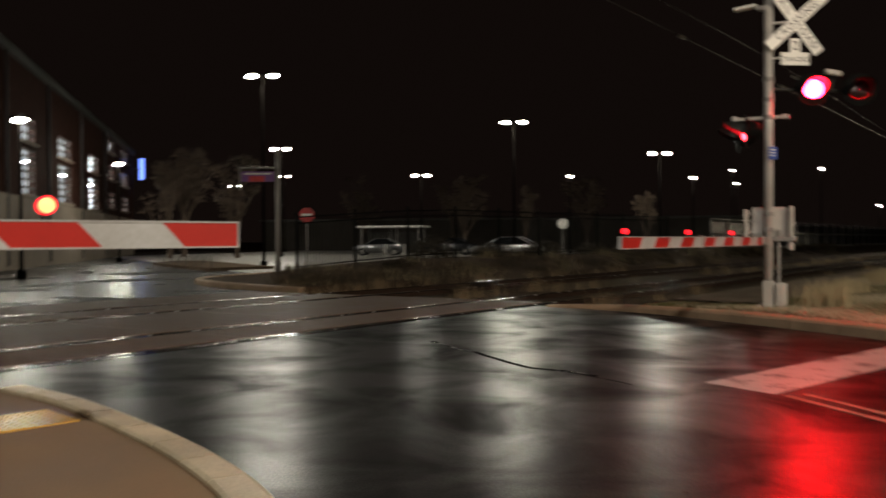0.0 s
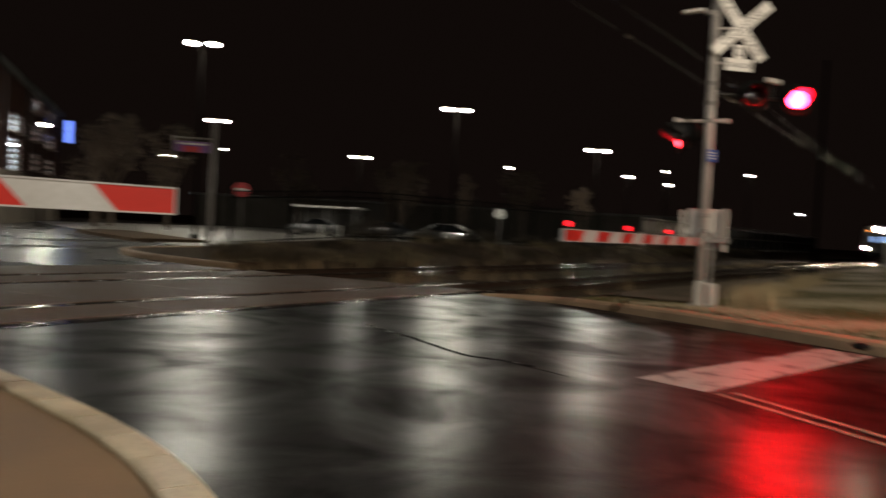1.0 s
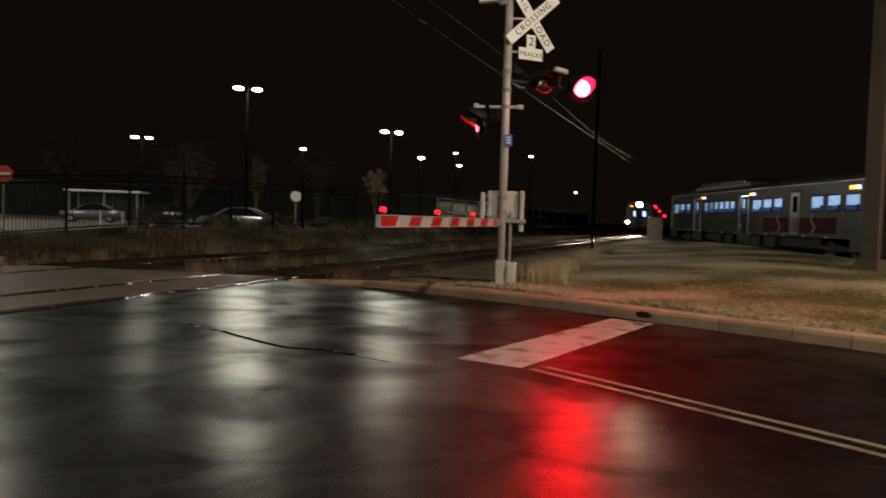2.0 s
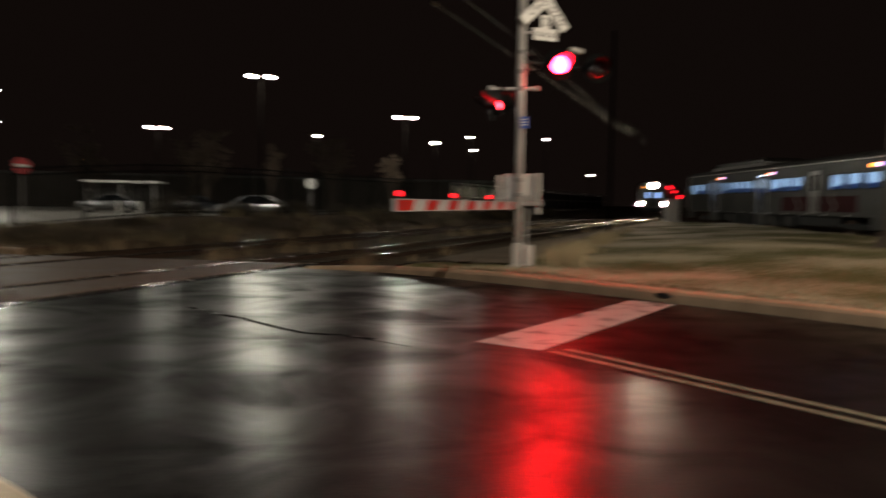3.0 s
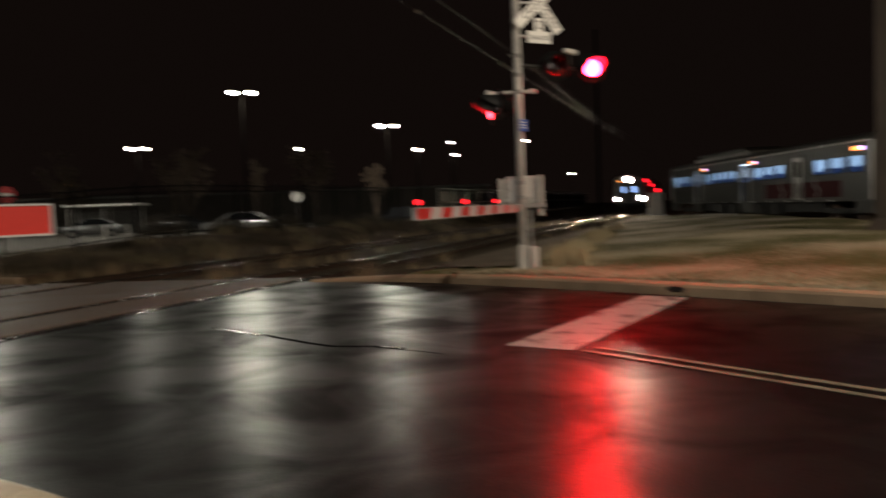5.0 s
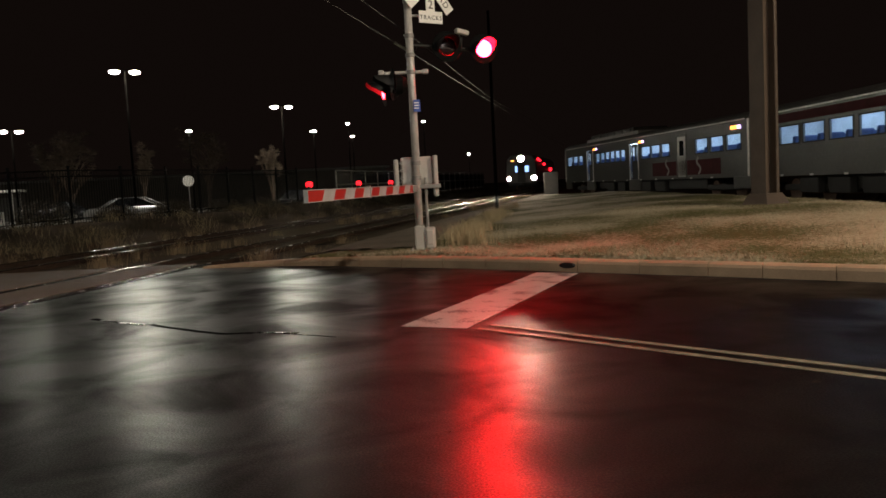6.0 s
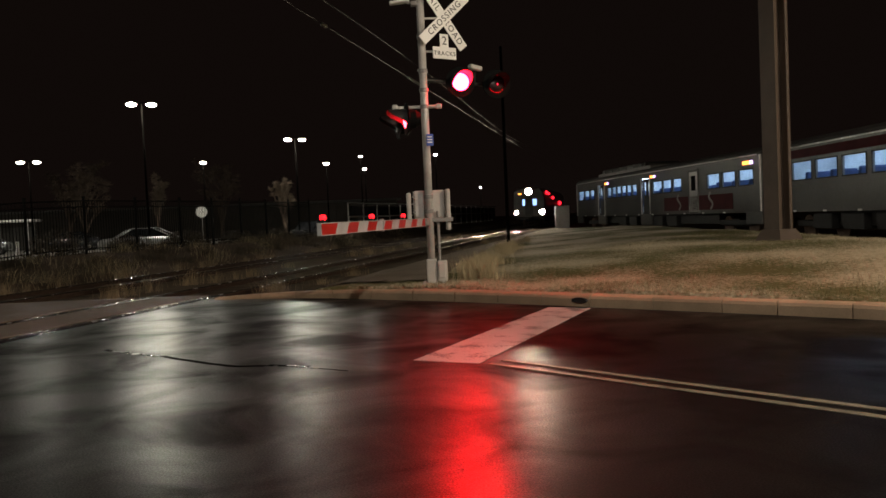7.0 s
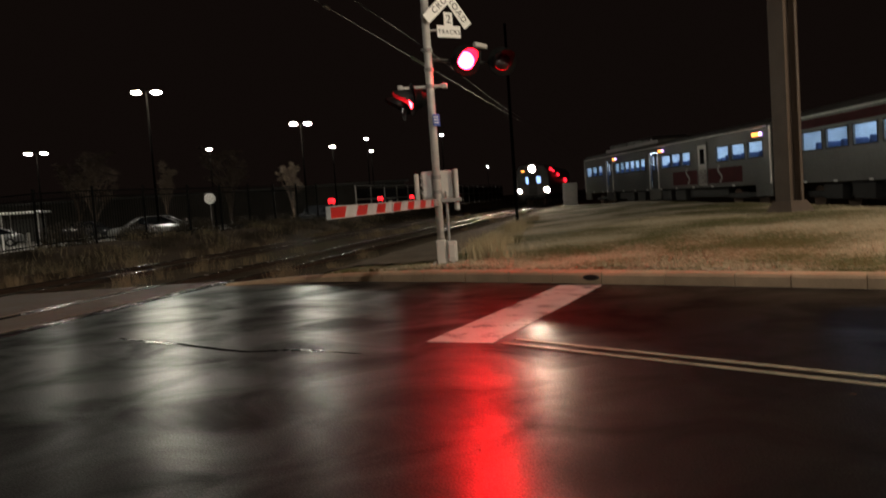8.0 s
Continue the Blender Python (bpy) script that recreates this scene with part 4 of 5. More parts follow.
def coach(name, label, m, L, windows, doors, group="", hump=None, stripe=None, band=None, pale=(), emblems=(), displays=()):
    """A commuter coach: x along it, the seen side at y = 0."""
    t = thing(name, label, "train car", m, group)
    W0, W1, SILL, GUT = 2.27, 2.92, 1.05, 3.52
    ops = [(a, b, W0, W1) for a, b in windows] + [(d - 0.62, d + 0.62, 1.12, 3.2) for d in doors]
    bm = bmesh.new()
    side_wall(bm, L, ops, 0.0, 0.07, SILL, GUT)
    side = part("side_wall", bm, STAINLESS, t, "brushed stainless steel side")
    edges = [0.05] + [e for d in sorted(doors) for e in (d - 0.72, d + 0.72)] + [L - 0.05]
    for z in [1.16 + k * 0.1 for k in range(8)] + [2.14, 3.05, 3.42]:
        for a, b in zip(edges[::2], edges[1::2]):
            bm = bmesh.new()
            box(bm, (b - a, 0.02, 0.035), ((a + b) / 2, -0.008, z))
            part("rib", bm, STAINLESS, side)
    bm = bmesh.new()
    side_wall(bm, L, [(a, b, W0, W1) for a, b in windows], 2.93, 3.0, SILL, GUT)
    part("far_side_wall", bm, STAINLESS, t)
    bm = bmesh.new()
    side_wall(bm, L, [], 2.86, 2.9, SILL + 0.1, GUT - 0.1)
    part("lining", bm, WALL_IN, t)
    for x in (0.0, L):
        bm = bmesh.new()
        side_wall(bm, 2.86, [(0.35, 0.95, 2.1, 2.9), (1.05, 1.85, 1.2, 3.1), (1.95, 2.5, 2.1, 2.9)], -0.04, 0.04, SILL, GUT)
        bm.transform(Matrix.Translation((x, 0.07, 0)) @ pose(0, 0, 0, 0, 0, 90))
        endw = part("end_wall", bm, STAINLESS, t)
        bm = bmesh.new()
        box(bm, (0.03, 2.2, 2.0), (x + (0.03 if x == 0 else -0.03), 1.5, 2.15))
        part("end_door", bm, GLASS_DARK, endw)
        bm = bmesh.new()
        box(bm, (0.03, 2.7, 2.25), (x + (0.12 if x == 0 else -0.12), 1.46, 2.28))
        part("end_lining", bm, WALL_IN, endw)
    bm = bmesh.new()
    prof = [(-0.03, GUT), (0.02, GUT + 0.14), (0.35, GUT + 0.3), (1.0, GUT + 0.38), (1.5, GUT + 0.4), (2.0, GUT + 0.38), (2.65, GUT + 0.3), (2.98, GUT + 0.14), (3.03, GUT), (2.9, GUT - 0.02), (0.1, GUT - 0.02)]
    vs = [[bm.verts.new((x, y, z)) for y, z in prof] for x in (0.0, L)]
    for i in range(len(prof)):
        j = (i + 1) % len(prof)
        bm.faces.new((vs[0][i], vs[0][j], vs[1][j], vs[1][i]))
    bm.faces.new(vs[0][::-1]), bm.faces.new(vs[1])
    bmesh.ops.recalc_face_normals(bm, faces=bm.faces)
    roof = part("roof", bm, ROOF_GREY, t, "dull grey curved roof")
    if hump:
        bm = bmesh.new()
        box(bm, (hump[1] - hump[0] + 1.6, 2.5, 0.24), ((hump[0] + hump[1]) / 2 + 0.2, 1.45, GUT + 0.34), None, 0.06)
        part("roof_fairing", bm, POLE_GREY, roof, "pale stepped roof fairing")
        bm = bmesh.new()
        box(bm, (hump[1] - hump[0], 2.2, 0.42), ((hump[0] + hump[1]) / 2, 1.4, GUT + 0.5), None, 0.08)
        for k in range(6):
            box(bm, (0.5, 0.05, 0.25), (hump[0] + 0.6 + k * (hump[1] - hump[0] - 1.2) / 5, 0.28, GUT + 0.5))
        part("roof_equipment", bm, STAINLESS, roof)
    bm = bmesh.new()
    rod(bm, (0.4, -0.02, GUT), (L - 0.4, -0.02, GUT), 0.03, n=6)
    part("gutter", bm, POLISHED, roof)
    bm = bmesh.new()
    box(bm, (L - 0.1, 2.84, 0.12), (L / 2, 1.5, 1.12))
    part("floor", bm, DARK_STEEL, t)
    bm = bmesh.new()
    box(bm, (L - 0.1, 2.8, 0.02), (L / 2, 1.5, GUT - 0.1))
    part("ceiling", bm, WALL_IN, t)
    for y in (0.7, 2.2):
        bm = bmesh.new()
        box(bm, (L - 1.0, 0.28, 0.04), (L / 2, y, GUT - 0.14))
        part("light_strip", bm, CABIN, t, "cool white ceiling light strip")
    for a, b in windows:
        bm = bmesh.new()
        box(bm, (b - a - 0.01, 0.012, W1 - W0 - 0.01), ((a + b) / 2, 0.045, (W0 + W1) / 2))
        w = part("window", bm, PANE, t)
        w.visible_shadow = False
        bm = bmesh.new()
        for z in (W0 - 0.02, W1 + 0.02):
            box(bm, (b - a + 0.1, 0.024, 0.045), ((a + b) / 2, -0.008, z))
        for x in (a - 0.02, b + 0.02):
            box(bm, (0.045, 0.024, W1 - W0), (x, -0.008, (W0 + W1) / 2))
        part("window_frame", bm, DARK_STEEL, w)
        for yy in (0.55, 2.3):
            bm = bmesh.new()
            box(bm, (0.16, 0.95, 0.95), ((a + b) / 2 + 0.1, yy, 2.06), pose(0, 0, 0, 0, 8), 0.06)
            part("seat_back", bm, SEAT, t)
    for d in doors:
        bm = bmesh.new()
        for sx in (-0.3, 0.3):
            side_wall_local = [(0.12, 0.46, 2.2, 3.0)]
            b2 = bmesh.new()
            side_wall(b2, 0.585, side_wall_local, 0.0, 0.04, 1.14, 3.18)
            b2.transform(Matrix.Translation((d + sx - 0.29, 0.09, 0)))
            me = bpy.data.meshes.new("tmp")
            b2.to_mesh(me)
            b2.free()
            bm.from_mesh(me)
            bpy.data.meshes.remove(me)
        part("door", bm, DARK_STEEL, t, "dark recessed sliding door")
        for x in (d - 0.68, d + 0.68):
            bm = bmesh.new()
            box(bm, (0.08, 0.05, 2.1), (x, -0.012, 2.15), None, 0.01)
            part("door_post", bm, POLISHED, t, "bright steel door post")
        bm = bmesh.new()
        box(bm, (1.7, 0.12, 0.62), (d, 0.04, 0.79), None, 0.03)
        part("step_skirt", bm, STAINLESS, t)
        bm = bmesh.new()
        box(bm, (0.5, 0.05, 0.13), (d + 1.1, -0.02, 3.24), None, 0.01)
        sg = part("side_sign", bm, AMBER, t, "small amber destination display")
        bm = bmesh.new()
        box(bm, (0.16, 0.05, 0.13), (d + 1.46, -0.021, 3.24), None, 0.01)
        part("side_lamp", bm, VIOLET, sg)
    if stripe:
        bm = bmesh.new()
        box(bm, (stripe[1] - stripe[0], 0.012, 0.32), ((stripe[0] + stripe[1]) / 2, -0.024, 3.24))
        part("stripe", bm, STRIPE_RED, t, "maroon stripe above the windows")
    if band:
        bm = bmesh.new()
        box(bm, (band[1] - band[0], 0.01, 0.72), ((band[0] + band[1]) / 2, -0.022, 1.6))
        logo = part("livery_panel", bm, STRIPE_RED, t, "dark maroon livery panel")
        for mid in emblems:
            bm = bmesh.new()
            for k in range(14):
                a = k / 13
                box(bm, (0.13, 0.008, 0.1), (mid + 0.19 * math.sin(a * 6.0), -0.032, 1.3 + a * 0.75), pose(0, 0, 0, 0, 40 * math.cos(a * 6), 0))
            part("emblem", bm, POLE_GREY, logo, "pale curved emblem")
    for d in pale:
        bm = bmesh.new()
        box(bm, (0.98, 0.03, 2.02), (d, -0.012, 2.16), None, 0.01)
        leaf = part("end_door_leaf", bm, POLISHED, t, "bright steel door leaf")
        bm = bmesh.new()
        for x in (d - 0.55, d + 0.55):
            box(bm, (0.09, 0.07, 2.2), (x, -0.02, 2.2), None, 0.02)
        box(bm, (1.19, 0.07, 0.09), (d, -0.02, 3.27), None, 0.02)
        part("door_frame", bm, STAINLESS, leaf)
        bm = bmesh.new()
        box(bm, (0.5, 0.02, 0.75), (d, -0.025, 2.6), None, 0.008)
        part("door_window", bm, GLASS_DARK, leaf)
    for d in displays:
        bm = bmesh.new()
        box(bm, (0.6, 0.05, 0.15), (d, -0.02, 3.22), None, 0.01)
        sg = part("side_sign", bm, AMBER, t, "small amber destination display")
        bm = bmesh.new()
        box(bm, (0.18, 0.052, 0.15), (d + 0.42, -0.021, 3.22), None, 0.01)
        part("side_lamp", bm, VIOLET, sg)
    bm = bmesh.new()
    box(bm, (L - 9.5, 2.3, 0.5), (L / 2, 1.5, 0.78), None, 0.05)
    for k in range(5):
        box(bm, (1.3, 0.5, 0.55), (L / 2 - 4 + k * 2, 0.35, 0.7), None, 0.04)
    part("underframe", bm, DARK_STEEL, t)
    for c in (3.2, L - 3.2):
        bm = bmesh.new()
        for y in (0.45, 2.55):
            box(bm, (3.2, 0.14, 0.25), (c, y, 0.6), None, 0.05)
        box(bm, (0.6, 2.2, 0.3), (c, 1.5, 0.62))
        bogie = part("bogie", bm, DARK_STEEL, t)
        for dx in (-1.2, 1.2):
            bm = bmesh.new()
            for y in (0.72, 2.28):
                rod(bm, (c + dx, y - 0.07, 0.46), (c + dx, y + 0.07, 0.46), 0.46, n=20)
            rod(bm, (c + dx, 0.7, 0.46), (c + dx, 2.3, 0.46), 0.08, n=8)
            part("wheelset", bm, RUST, bogie)
    for x in (0.75, L - 0.75):
        bm = bmesh.new()
        box(bm, (1.4, 0.12, 0.55), (x, 0.04, 0.82), None, 0.03)
        part("end_skirt", bm, STAINLESS, t)
        bm = bmesh.new()
        box(bm, (0.1, 0.06, 2.4), (x + (0.62 if x > 1 else -0.62), -0.02, 2.3), None, 0.015)
        part("corner_post", bm, POLISHED, t)
    for x in range(1, int(L / 2.2)):
        bm = bmesh.new()
        box(bm, (0.22, 0.02, 0.07), (x * 2.2, -0.012, 1.08))
        part("marker", bm, SIGN_WHITE, t)
    return t


def coach_pose(a, b):
    d = Vector((b[0] - a[0], b[1] - a[1], 0))
    return Matrix.Translation((a[0], a[1], -0.13)) @ pose(0, 0, 0, 0, 0, math.degrees(math.atan2(d.y, d.x))), d.length


m, L = coach_pose((5.82, 60.75), (10.18, 33.4))
coach("railway_coach", "stainless steel commuter coach with lit windows and maroon panel standing still", m, L,
      [(0.62, 1.94), (2.12, 3.26), (3.54, 4.47)] + [(7.41 + k * 0.95, 8.21 + k * 0.95) for k in range(6)] + [(15.54, 16.88), (17.02, 18.2), (18.43, 19.5)]
      + [(22.55, 23.8), (24.1, 25.33), (25.66, 26.92)],
      (6.1, 14.4), "coaches of the standing train", hump=(5.5, 13.6), band=(17.2, 25.1), pale=(21.0,), emblems=(19.2, 22.9), displays=(26.4,))
m, L = coach_pose((10.24, 32.9), (11.52, 17.0))
coach("railway_coach", "stainless steel commuter coach with maroon stripe over its lit windows", m, L,
      [(2.06, 3.52), (3.84, 5.27), (5.62, 7.0), (7.37, 8.7), (9.1, 10.4), (10.8, 12.1)],
      (14.2,), "coaches of the standing train", stripe=(0.3, 13.4))
bm = bmesh.new()
for o in (0.78, 2.22):
    pts = [(5.62 + o, 62.0, -0.135), (10.2 + o, 33.15, -0.135), (11.52 + o, 17.0, -0.135), (11.7 + o, 15.6, -0.135)]
    sweep(bm, [(4.58 + o, 68.5, -0.135)] + pts, [(-0.035, 0), (0.035, 0), (0.07, -0.14), (-0.07, -0.14)])
whole("siding_rail", bm, RUST, "rusty rails of the siding under the standing coaches", "rail", "structure")
bm = bmesh.new()
slab(bm, [(3.9, 70), (8.4, 71), (13.6, 33.4), (15.2, 15.2), (10.8, 14.8), (9.5, 33.0)], -0.5, -0.27)
whole("siding_ballast", bm, BALLAST, "dark ballast bed of the siding", "ballast", "structure")

# the approaching train; its front is at y = 0, the body runs back along +y
train = thing("train", "approaching stainless commuter train with three bright headlights", "train", pose(2.96, 74, 0, 0, 0, TRACK_YAW))
bm = bmesh.new()
prof = [(-1.5, 1.0), (-1.52, 2.2), (-1.45, 3.3), (-1.1, 3.7), (0, 3.85), (1.1, 3.7), (1.45, 3.3), (1.52, 2.2), (1.5, 1.0)]
rings = [[bm.verts.new((x * f, y, 1.0 + (z - 1.0) * f2)) for x, z in prof] for y, f, f2 in ((0.0, 0.93, 0.95), (0.25, 0.99, 0.99), (0.6, 1, 1), (25.0, 1, 1))]
for a, b in zip(rings, rings[1:]):
    for i in range(len(prof)):
        j = (i + 1) % len(prof)
        bm.faces.new((a[i], a[j], b[j], b[i]))
bm.faces.new(rings[0][::-1]), bm.faces.new(rings[-1])
bmesh.ops.recalc_face_normals(bm, faces=bm.faces)
part("body", bm, STAINLESS, train)
for x, w in ((-0.42, 0.42), (0.42, 0.6)):
    bm = bmesh.new()
    box(bm, (w, 0.03, 0.62), (x, -0.012, 2.35), None, 0.01)
    win = part("cab_window", bm, CAB_GLOW, train, "cool lit cab window")
    bm = bmesh.new()
    for zz in (2.02, 2.68):
        box(bm, (w + 0.12, 0.05, 0.06), (x, -0.015, zz))
    for xx in (x - w / 2 - 0.03, x + w / 2 + 0.03):
        box(bm, (0.06, 0.05, 0.66), (xx, -0.015, 2.35))
    part("window_frame", bm, BLACK, win)
bm = bmesh.new()
box(bm, (0.75, 0.04, 2.0), (-0.02, -0.008, 2.05), None, 0.01)
part("end_door", bm, ROOF_GREY, train)
for x, z, r in ((-1.22, 1.42, 0.14), (1.22, 1.42, 0.2), (0.0, 3.35, 0.25)):
    bm = bmesh.new()
    rod(bm, (x, -0.02, z), (x, 0.2, z), r + 0.07, n=20)
    hl = part("headlight_case", bm, BLACK, train)
    bm = bmesh.new()
    lathe(bm, [(r, 0.0), (r * 0.8, 0.05), (r * 0.4, 0.08), (0.001, 0.09)], 20, 0, Matrix.Translation((x, -0.025, z)) @ pose(0, 0, 0, 90))
    part("headlight", bm, HEADLIGHT, hl, "dazzling warm white headlight")
    # Rings and slats made up to narrow the headlight's spread.
    bm = bmesh.new()
    for ring_r in (r + 0.03, r * 0.5):
        lathe(bm, [(ring_r, 0.0), (ring_r, 0.42), (ring_r + 0.012, 0.42), (ring_r + 0.012, 0.0)], 24, 0, Matrix.Translation((x, -0.02, z)) @ pose(0, 0, 0, 90))
    for k in (-1.5, -0.5, 0.5, 1.5):
        half = math.sqrt(r * r - (k * r / 2.2) ** 2)
        box(bm, (0.006, 0.3, 2 * half), (x + k * r / 2.2, -0.27, z))
    part("beam_baffle", bm, HOOD, hl)
bm = bmesh.new()
box(bm, (0.3, 0.05, 0.1), (-0.85, -0.02, 3.18), None, 0.01)
part("destination_display", bm, AMBER, train)
bm = bmesh.new()
box(bm, (2.6, 0.25, 0.3), (0, 0.05, 0.85), None, 0.05)
box(bm, (0.35, 0.5, 0.3), (0, -0.25, 0.85), None, 0.05)
part("coupler", bm, DARK_STEEL, train)
bm = bmesh.new()
box(bm, (2.4, 18, 0.5), (0, 12.5, 0.75), None, 0.05)
part("underframe", bm, DARK_STEEL, train)
for c in (3.2, 21.5):
    bm = bmesh.new()
    for x in (-1.05, 1.05):
        box(bm, (0.14, 3.2, 0.25), (x, c, 0.6), None, 0.05)
    bogie = part("bogie", bm, DARK_STEEL, train)
    for dy in (-1.2, 1.2):
        bm = bmesh.new()
        for x in (-0.74, 0.74):
            rod(bm, (x - 0.07, c + dy, 0.46), (x + 0.07, c + dy, 0.46), 0.46, n=18)
        rod(bm, (-0.7, c + dy, 0.46), (0.7, c + dy, 0.46), 0.08, n=8)
        part("wheelset", bm, RUST, bogie)

# red marker lamps along the train's side
for y, z, r0 in ((0.9, 3.25, 0.15), (3.2, 3.15, 0.12), (8.0, 2.85, 0.15), (16.5, 2.35, 0.22)):
    bm = bmesh.new()
    rod(bm, (1.44, y, z), (1.56, y, z), r0 * 0.9, n=16)
    foot = part("marker_base", bm, BLACK, train)
    bm = bmesh.new()
    bmesh.ops.create_uvsphere(bm, u_segments=14, v_segments=8, radius=r0, matrix=Matrix.Translation((1.58, y, z)))
    part("side_marker", bm, SIGNAL_RED, foot, "glowing red marker lamp", smooth=True)

# equipment case beside the line
bm = bmesh.new()
box(bm, (1.15, 0.9, 2.1), (5.15, 65.8, 0.8), None, 0.05)
whole("equipment_case", bm, CASE, "pale grey trackside equipment cabinet", "cabinet")

# ---- column, thin pole and overhead wires ----
col = thing("catenary_column", "brown painted steel overhead line column on the mound", "column", pose(5.12, 18.3, verge_z(5.12, 18.3) - 0.02, 0, 0, 28))
bm = bmesh.new()
box(bm, (0.05, 0.42, 10.5), (-0.19, 0, 4.75))
box(bm, (0.05, 0.42, 9.5), (0.19, 0, 4.75))
box(bm, (0.34, 0.03, 9.5), (0, 0.0, 4.75))
part("h_section", bm, COLUMN, col)
bm = bmesh.new()
bmesh.ops.create_cone(bm, cap_ends=True, segments=4, radius1=0.55, radius2=0.36, depth=0.3, matrix=Matrix.Translation((0, 0, 0.12)) @ pose(0, 0, 0, 0, 0, 45))
part("footing", bm, COLUMN, col)
bm = bmesh.new()
rod(bm, (0.12, -0.23, 0.1), (0.12, -0.23, 9.3), 0.035)
part("conduit", bm, COLUMN, col)
bm = bmesh.new()
rod(bm, (-0.65, 30, verge_z(-0.65, 30) - 0.1), (-0.65, 30, 7.7), 0.07, 0.05)
whole("line_pole", bm, LAMP_POLE, "thin dark pole standing beside the track", "pole")
for off, z in ((-0.75, 7.2), (-0.75, 7.75)):
    bm = bmesh.new()
    line = []
    for k in range(75):
        y = -20 + k * 3.0
        sag = 0.0 if z < 7.5 else 0.25 * math.cos(math.pi * ((y + 30) % 60) / 30)
        line.append((rail_x(y, off), y, z + sag))
    sweep(bm, line, [(0.009, 0.0), (0.0, 0.009), (-0.009, 0.0), (0.0, -0.009)])
    whole("overhead_wire", bm, WIRE, "thin overhead wire above the track", "wire", group="overhead wires")

# section insulators and jumpers in the wires
for y0, y1, z in ((32.6, 35.2, 7.2), (34.2, 35.0, 7.8), (23.2, 23.6, 7.2)):
    t = thing("wire_insulator", "pale ribbed insulator let into the overhead wire", "insulator", pose(rail_x(y0, -0.75), y0, z, 0, 0, TRACK_YAW), "wire insulators")
    n = max(3, int((y1 - y0) / 0.2))
    bm = bmesh.new()
    rod(bm, (0, 0, 0), (0, y1 - y0, 0), 0.02, n=8)
    part("core", bm, POLE_GREY, t)
    for k in range(n):
        bm = bmesh.new()
        yy = (k + 0.5) * (y1 - y0) / n
        lathe(bm, [(0.02, -0.03), (0.055, -0.01), (0.055, 0.01), (0.02, 0.03)], 12, 0, Matrix.Translation((0, yy, 0)) @ pose(0, 0, 0, 90))
        part("shed", bm, CASE, t)
for y0, y1, drop in ((33.4, 35.6, 0.35), (34.6, 36.4, 0.2)):
    bm = bmesh.new()
    pts = [Vector((rail_x(y0 + (y1 - y0) * k / 12, -0.75) + 0.1 * math.sin(math.pi * k / 12), y0 + (y1 - y0) * k / 12, 7.2 + 0.55 * k / 12 - drop * math.sin(math.pi * k / 12))) for k in range(13)]
    sweep(bm, pts, [(0.009, 0.0), (0.0, 0.009), (-0.009, 0.0), (0.0, -0.009)])
    whole("jumper_cable", bm, POLE_GREY, "slack jumper cable looped between the overhead wires", "cable", group="overhead wires")

# ---- post with hanging sign and stop sign ----
sp = thing("sign_post", "grey post with a purple hanging street sign", "sign post", pose(-19.98, 21.58, 0.08))
bm = bmesh.new()
rod(bm, (0, 0, 0), (0, 0, 4.5), 0.09, 0.075, n=16)
part("post", bm, POLE_GREY, sp, smooth=True)
bm = bmesh.new()
rod(bm, (0, 0, 3.85), (-1.08, -0.76, 3.85), 0.03)
rod(bm, (-1.08, -0.76, 3.9), (-1.08, -0.76, 3.05), 0.025)
part("arm", bm, POLE_GREY, sp)
bm = bmesh.new()
box(bm, (1.15, 0.04, 0.36), (-0.57, -0.4, 3.54), pose(0, 0, 0, 0, 0, 35), 0.01)
bd = part("sign_board", bm, PURPLE, sp, "purple sign board")
bm = bmesh.new()
box(bm, (0.55, 0.045, 0.2), (-0.6, -0.42, 3.46), pose(0, 0, 0, 0, 0, 35))
part("red_field", bm, RED_SIGN, bd)
bm = bmesh.new()
box(bm, (0.95, 0.046, 0.06), (-0.57, -0.402, 3.64), pose(0, 0, 0, 0, 0, 35))
part("text_bar", bm, SIGN_WHITE, bd)

ss = thing("stop_sign", "red octagonal stop sign on a thin post", "road sign", pose(-25.6, 30.0, 0.02, 0, 0, 38))
bm = bmesh.new()
rod(bm, (0, 0.04, 0), (0, 0.04, 2.8), 0.03)
part("post", bm, POLE_GREY, ss)
bm = bmesh.new()
bmesh.ops.create_cone(bm, cap_ends=True, segments=8, radius1=0.38, radius2=0.38, depth=0.02, matrix=Matrix.Translation((0, 0, 2.55)) @ pose(0, 0, 0, 90) @ pose(0, 0, 0, 0, 0, 22.5))
part("sign_plate", bm, RED_SIGN, ss)
bm = bmesh.new()
box(bm, (0.5, 0.03, 0.14), (0, -0.005, 2.55))
part("text_bar", bm, SIGN_WHITE, ss)
rs = thing("round_sign", "pale round sign on a thin post behind the fence", "road sign", pose(-18.3, 45.8, 0.02, 0, 0, 15))
bm = bmesh.new()
rod(bm, (0, 0.04, 0), (0, 0.04, 2.5), 0.03)
part("post", bm, POLE_GREY, rs)
bm = bmesh.new()
rod(bm, (0, 0, 2.28), (0, 0.02, 2.28), 0.33, n=28)
part("sign_plate", bm, SIGN_WHITE, rs)
for k in range(2):
    bm = bmesh.new()
    rod(bm, (-23.0 + k * 0.9, 33.0 + k * 0.4, 0), (-23.0 + k * 0.9, 33.0 + k * 0.4, 1.1), 0.06)
    whole("bollard", bm, SIGN_WHITE, "pale thin bollard at the car park edge", "bollard", group="bollards")


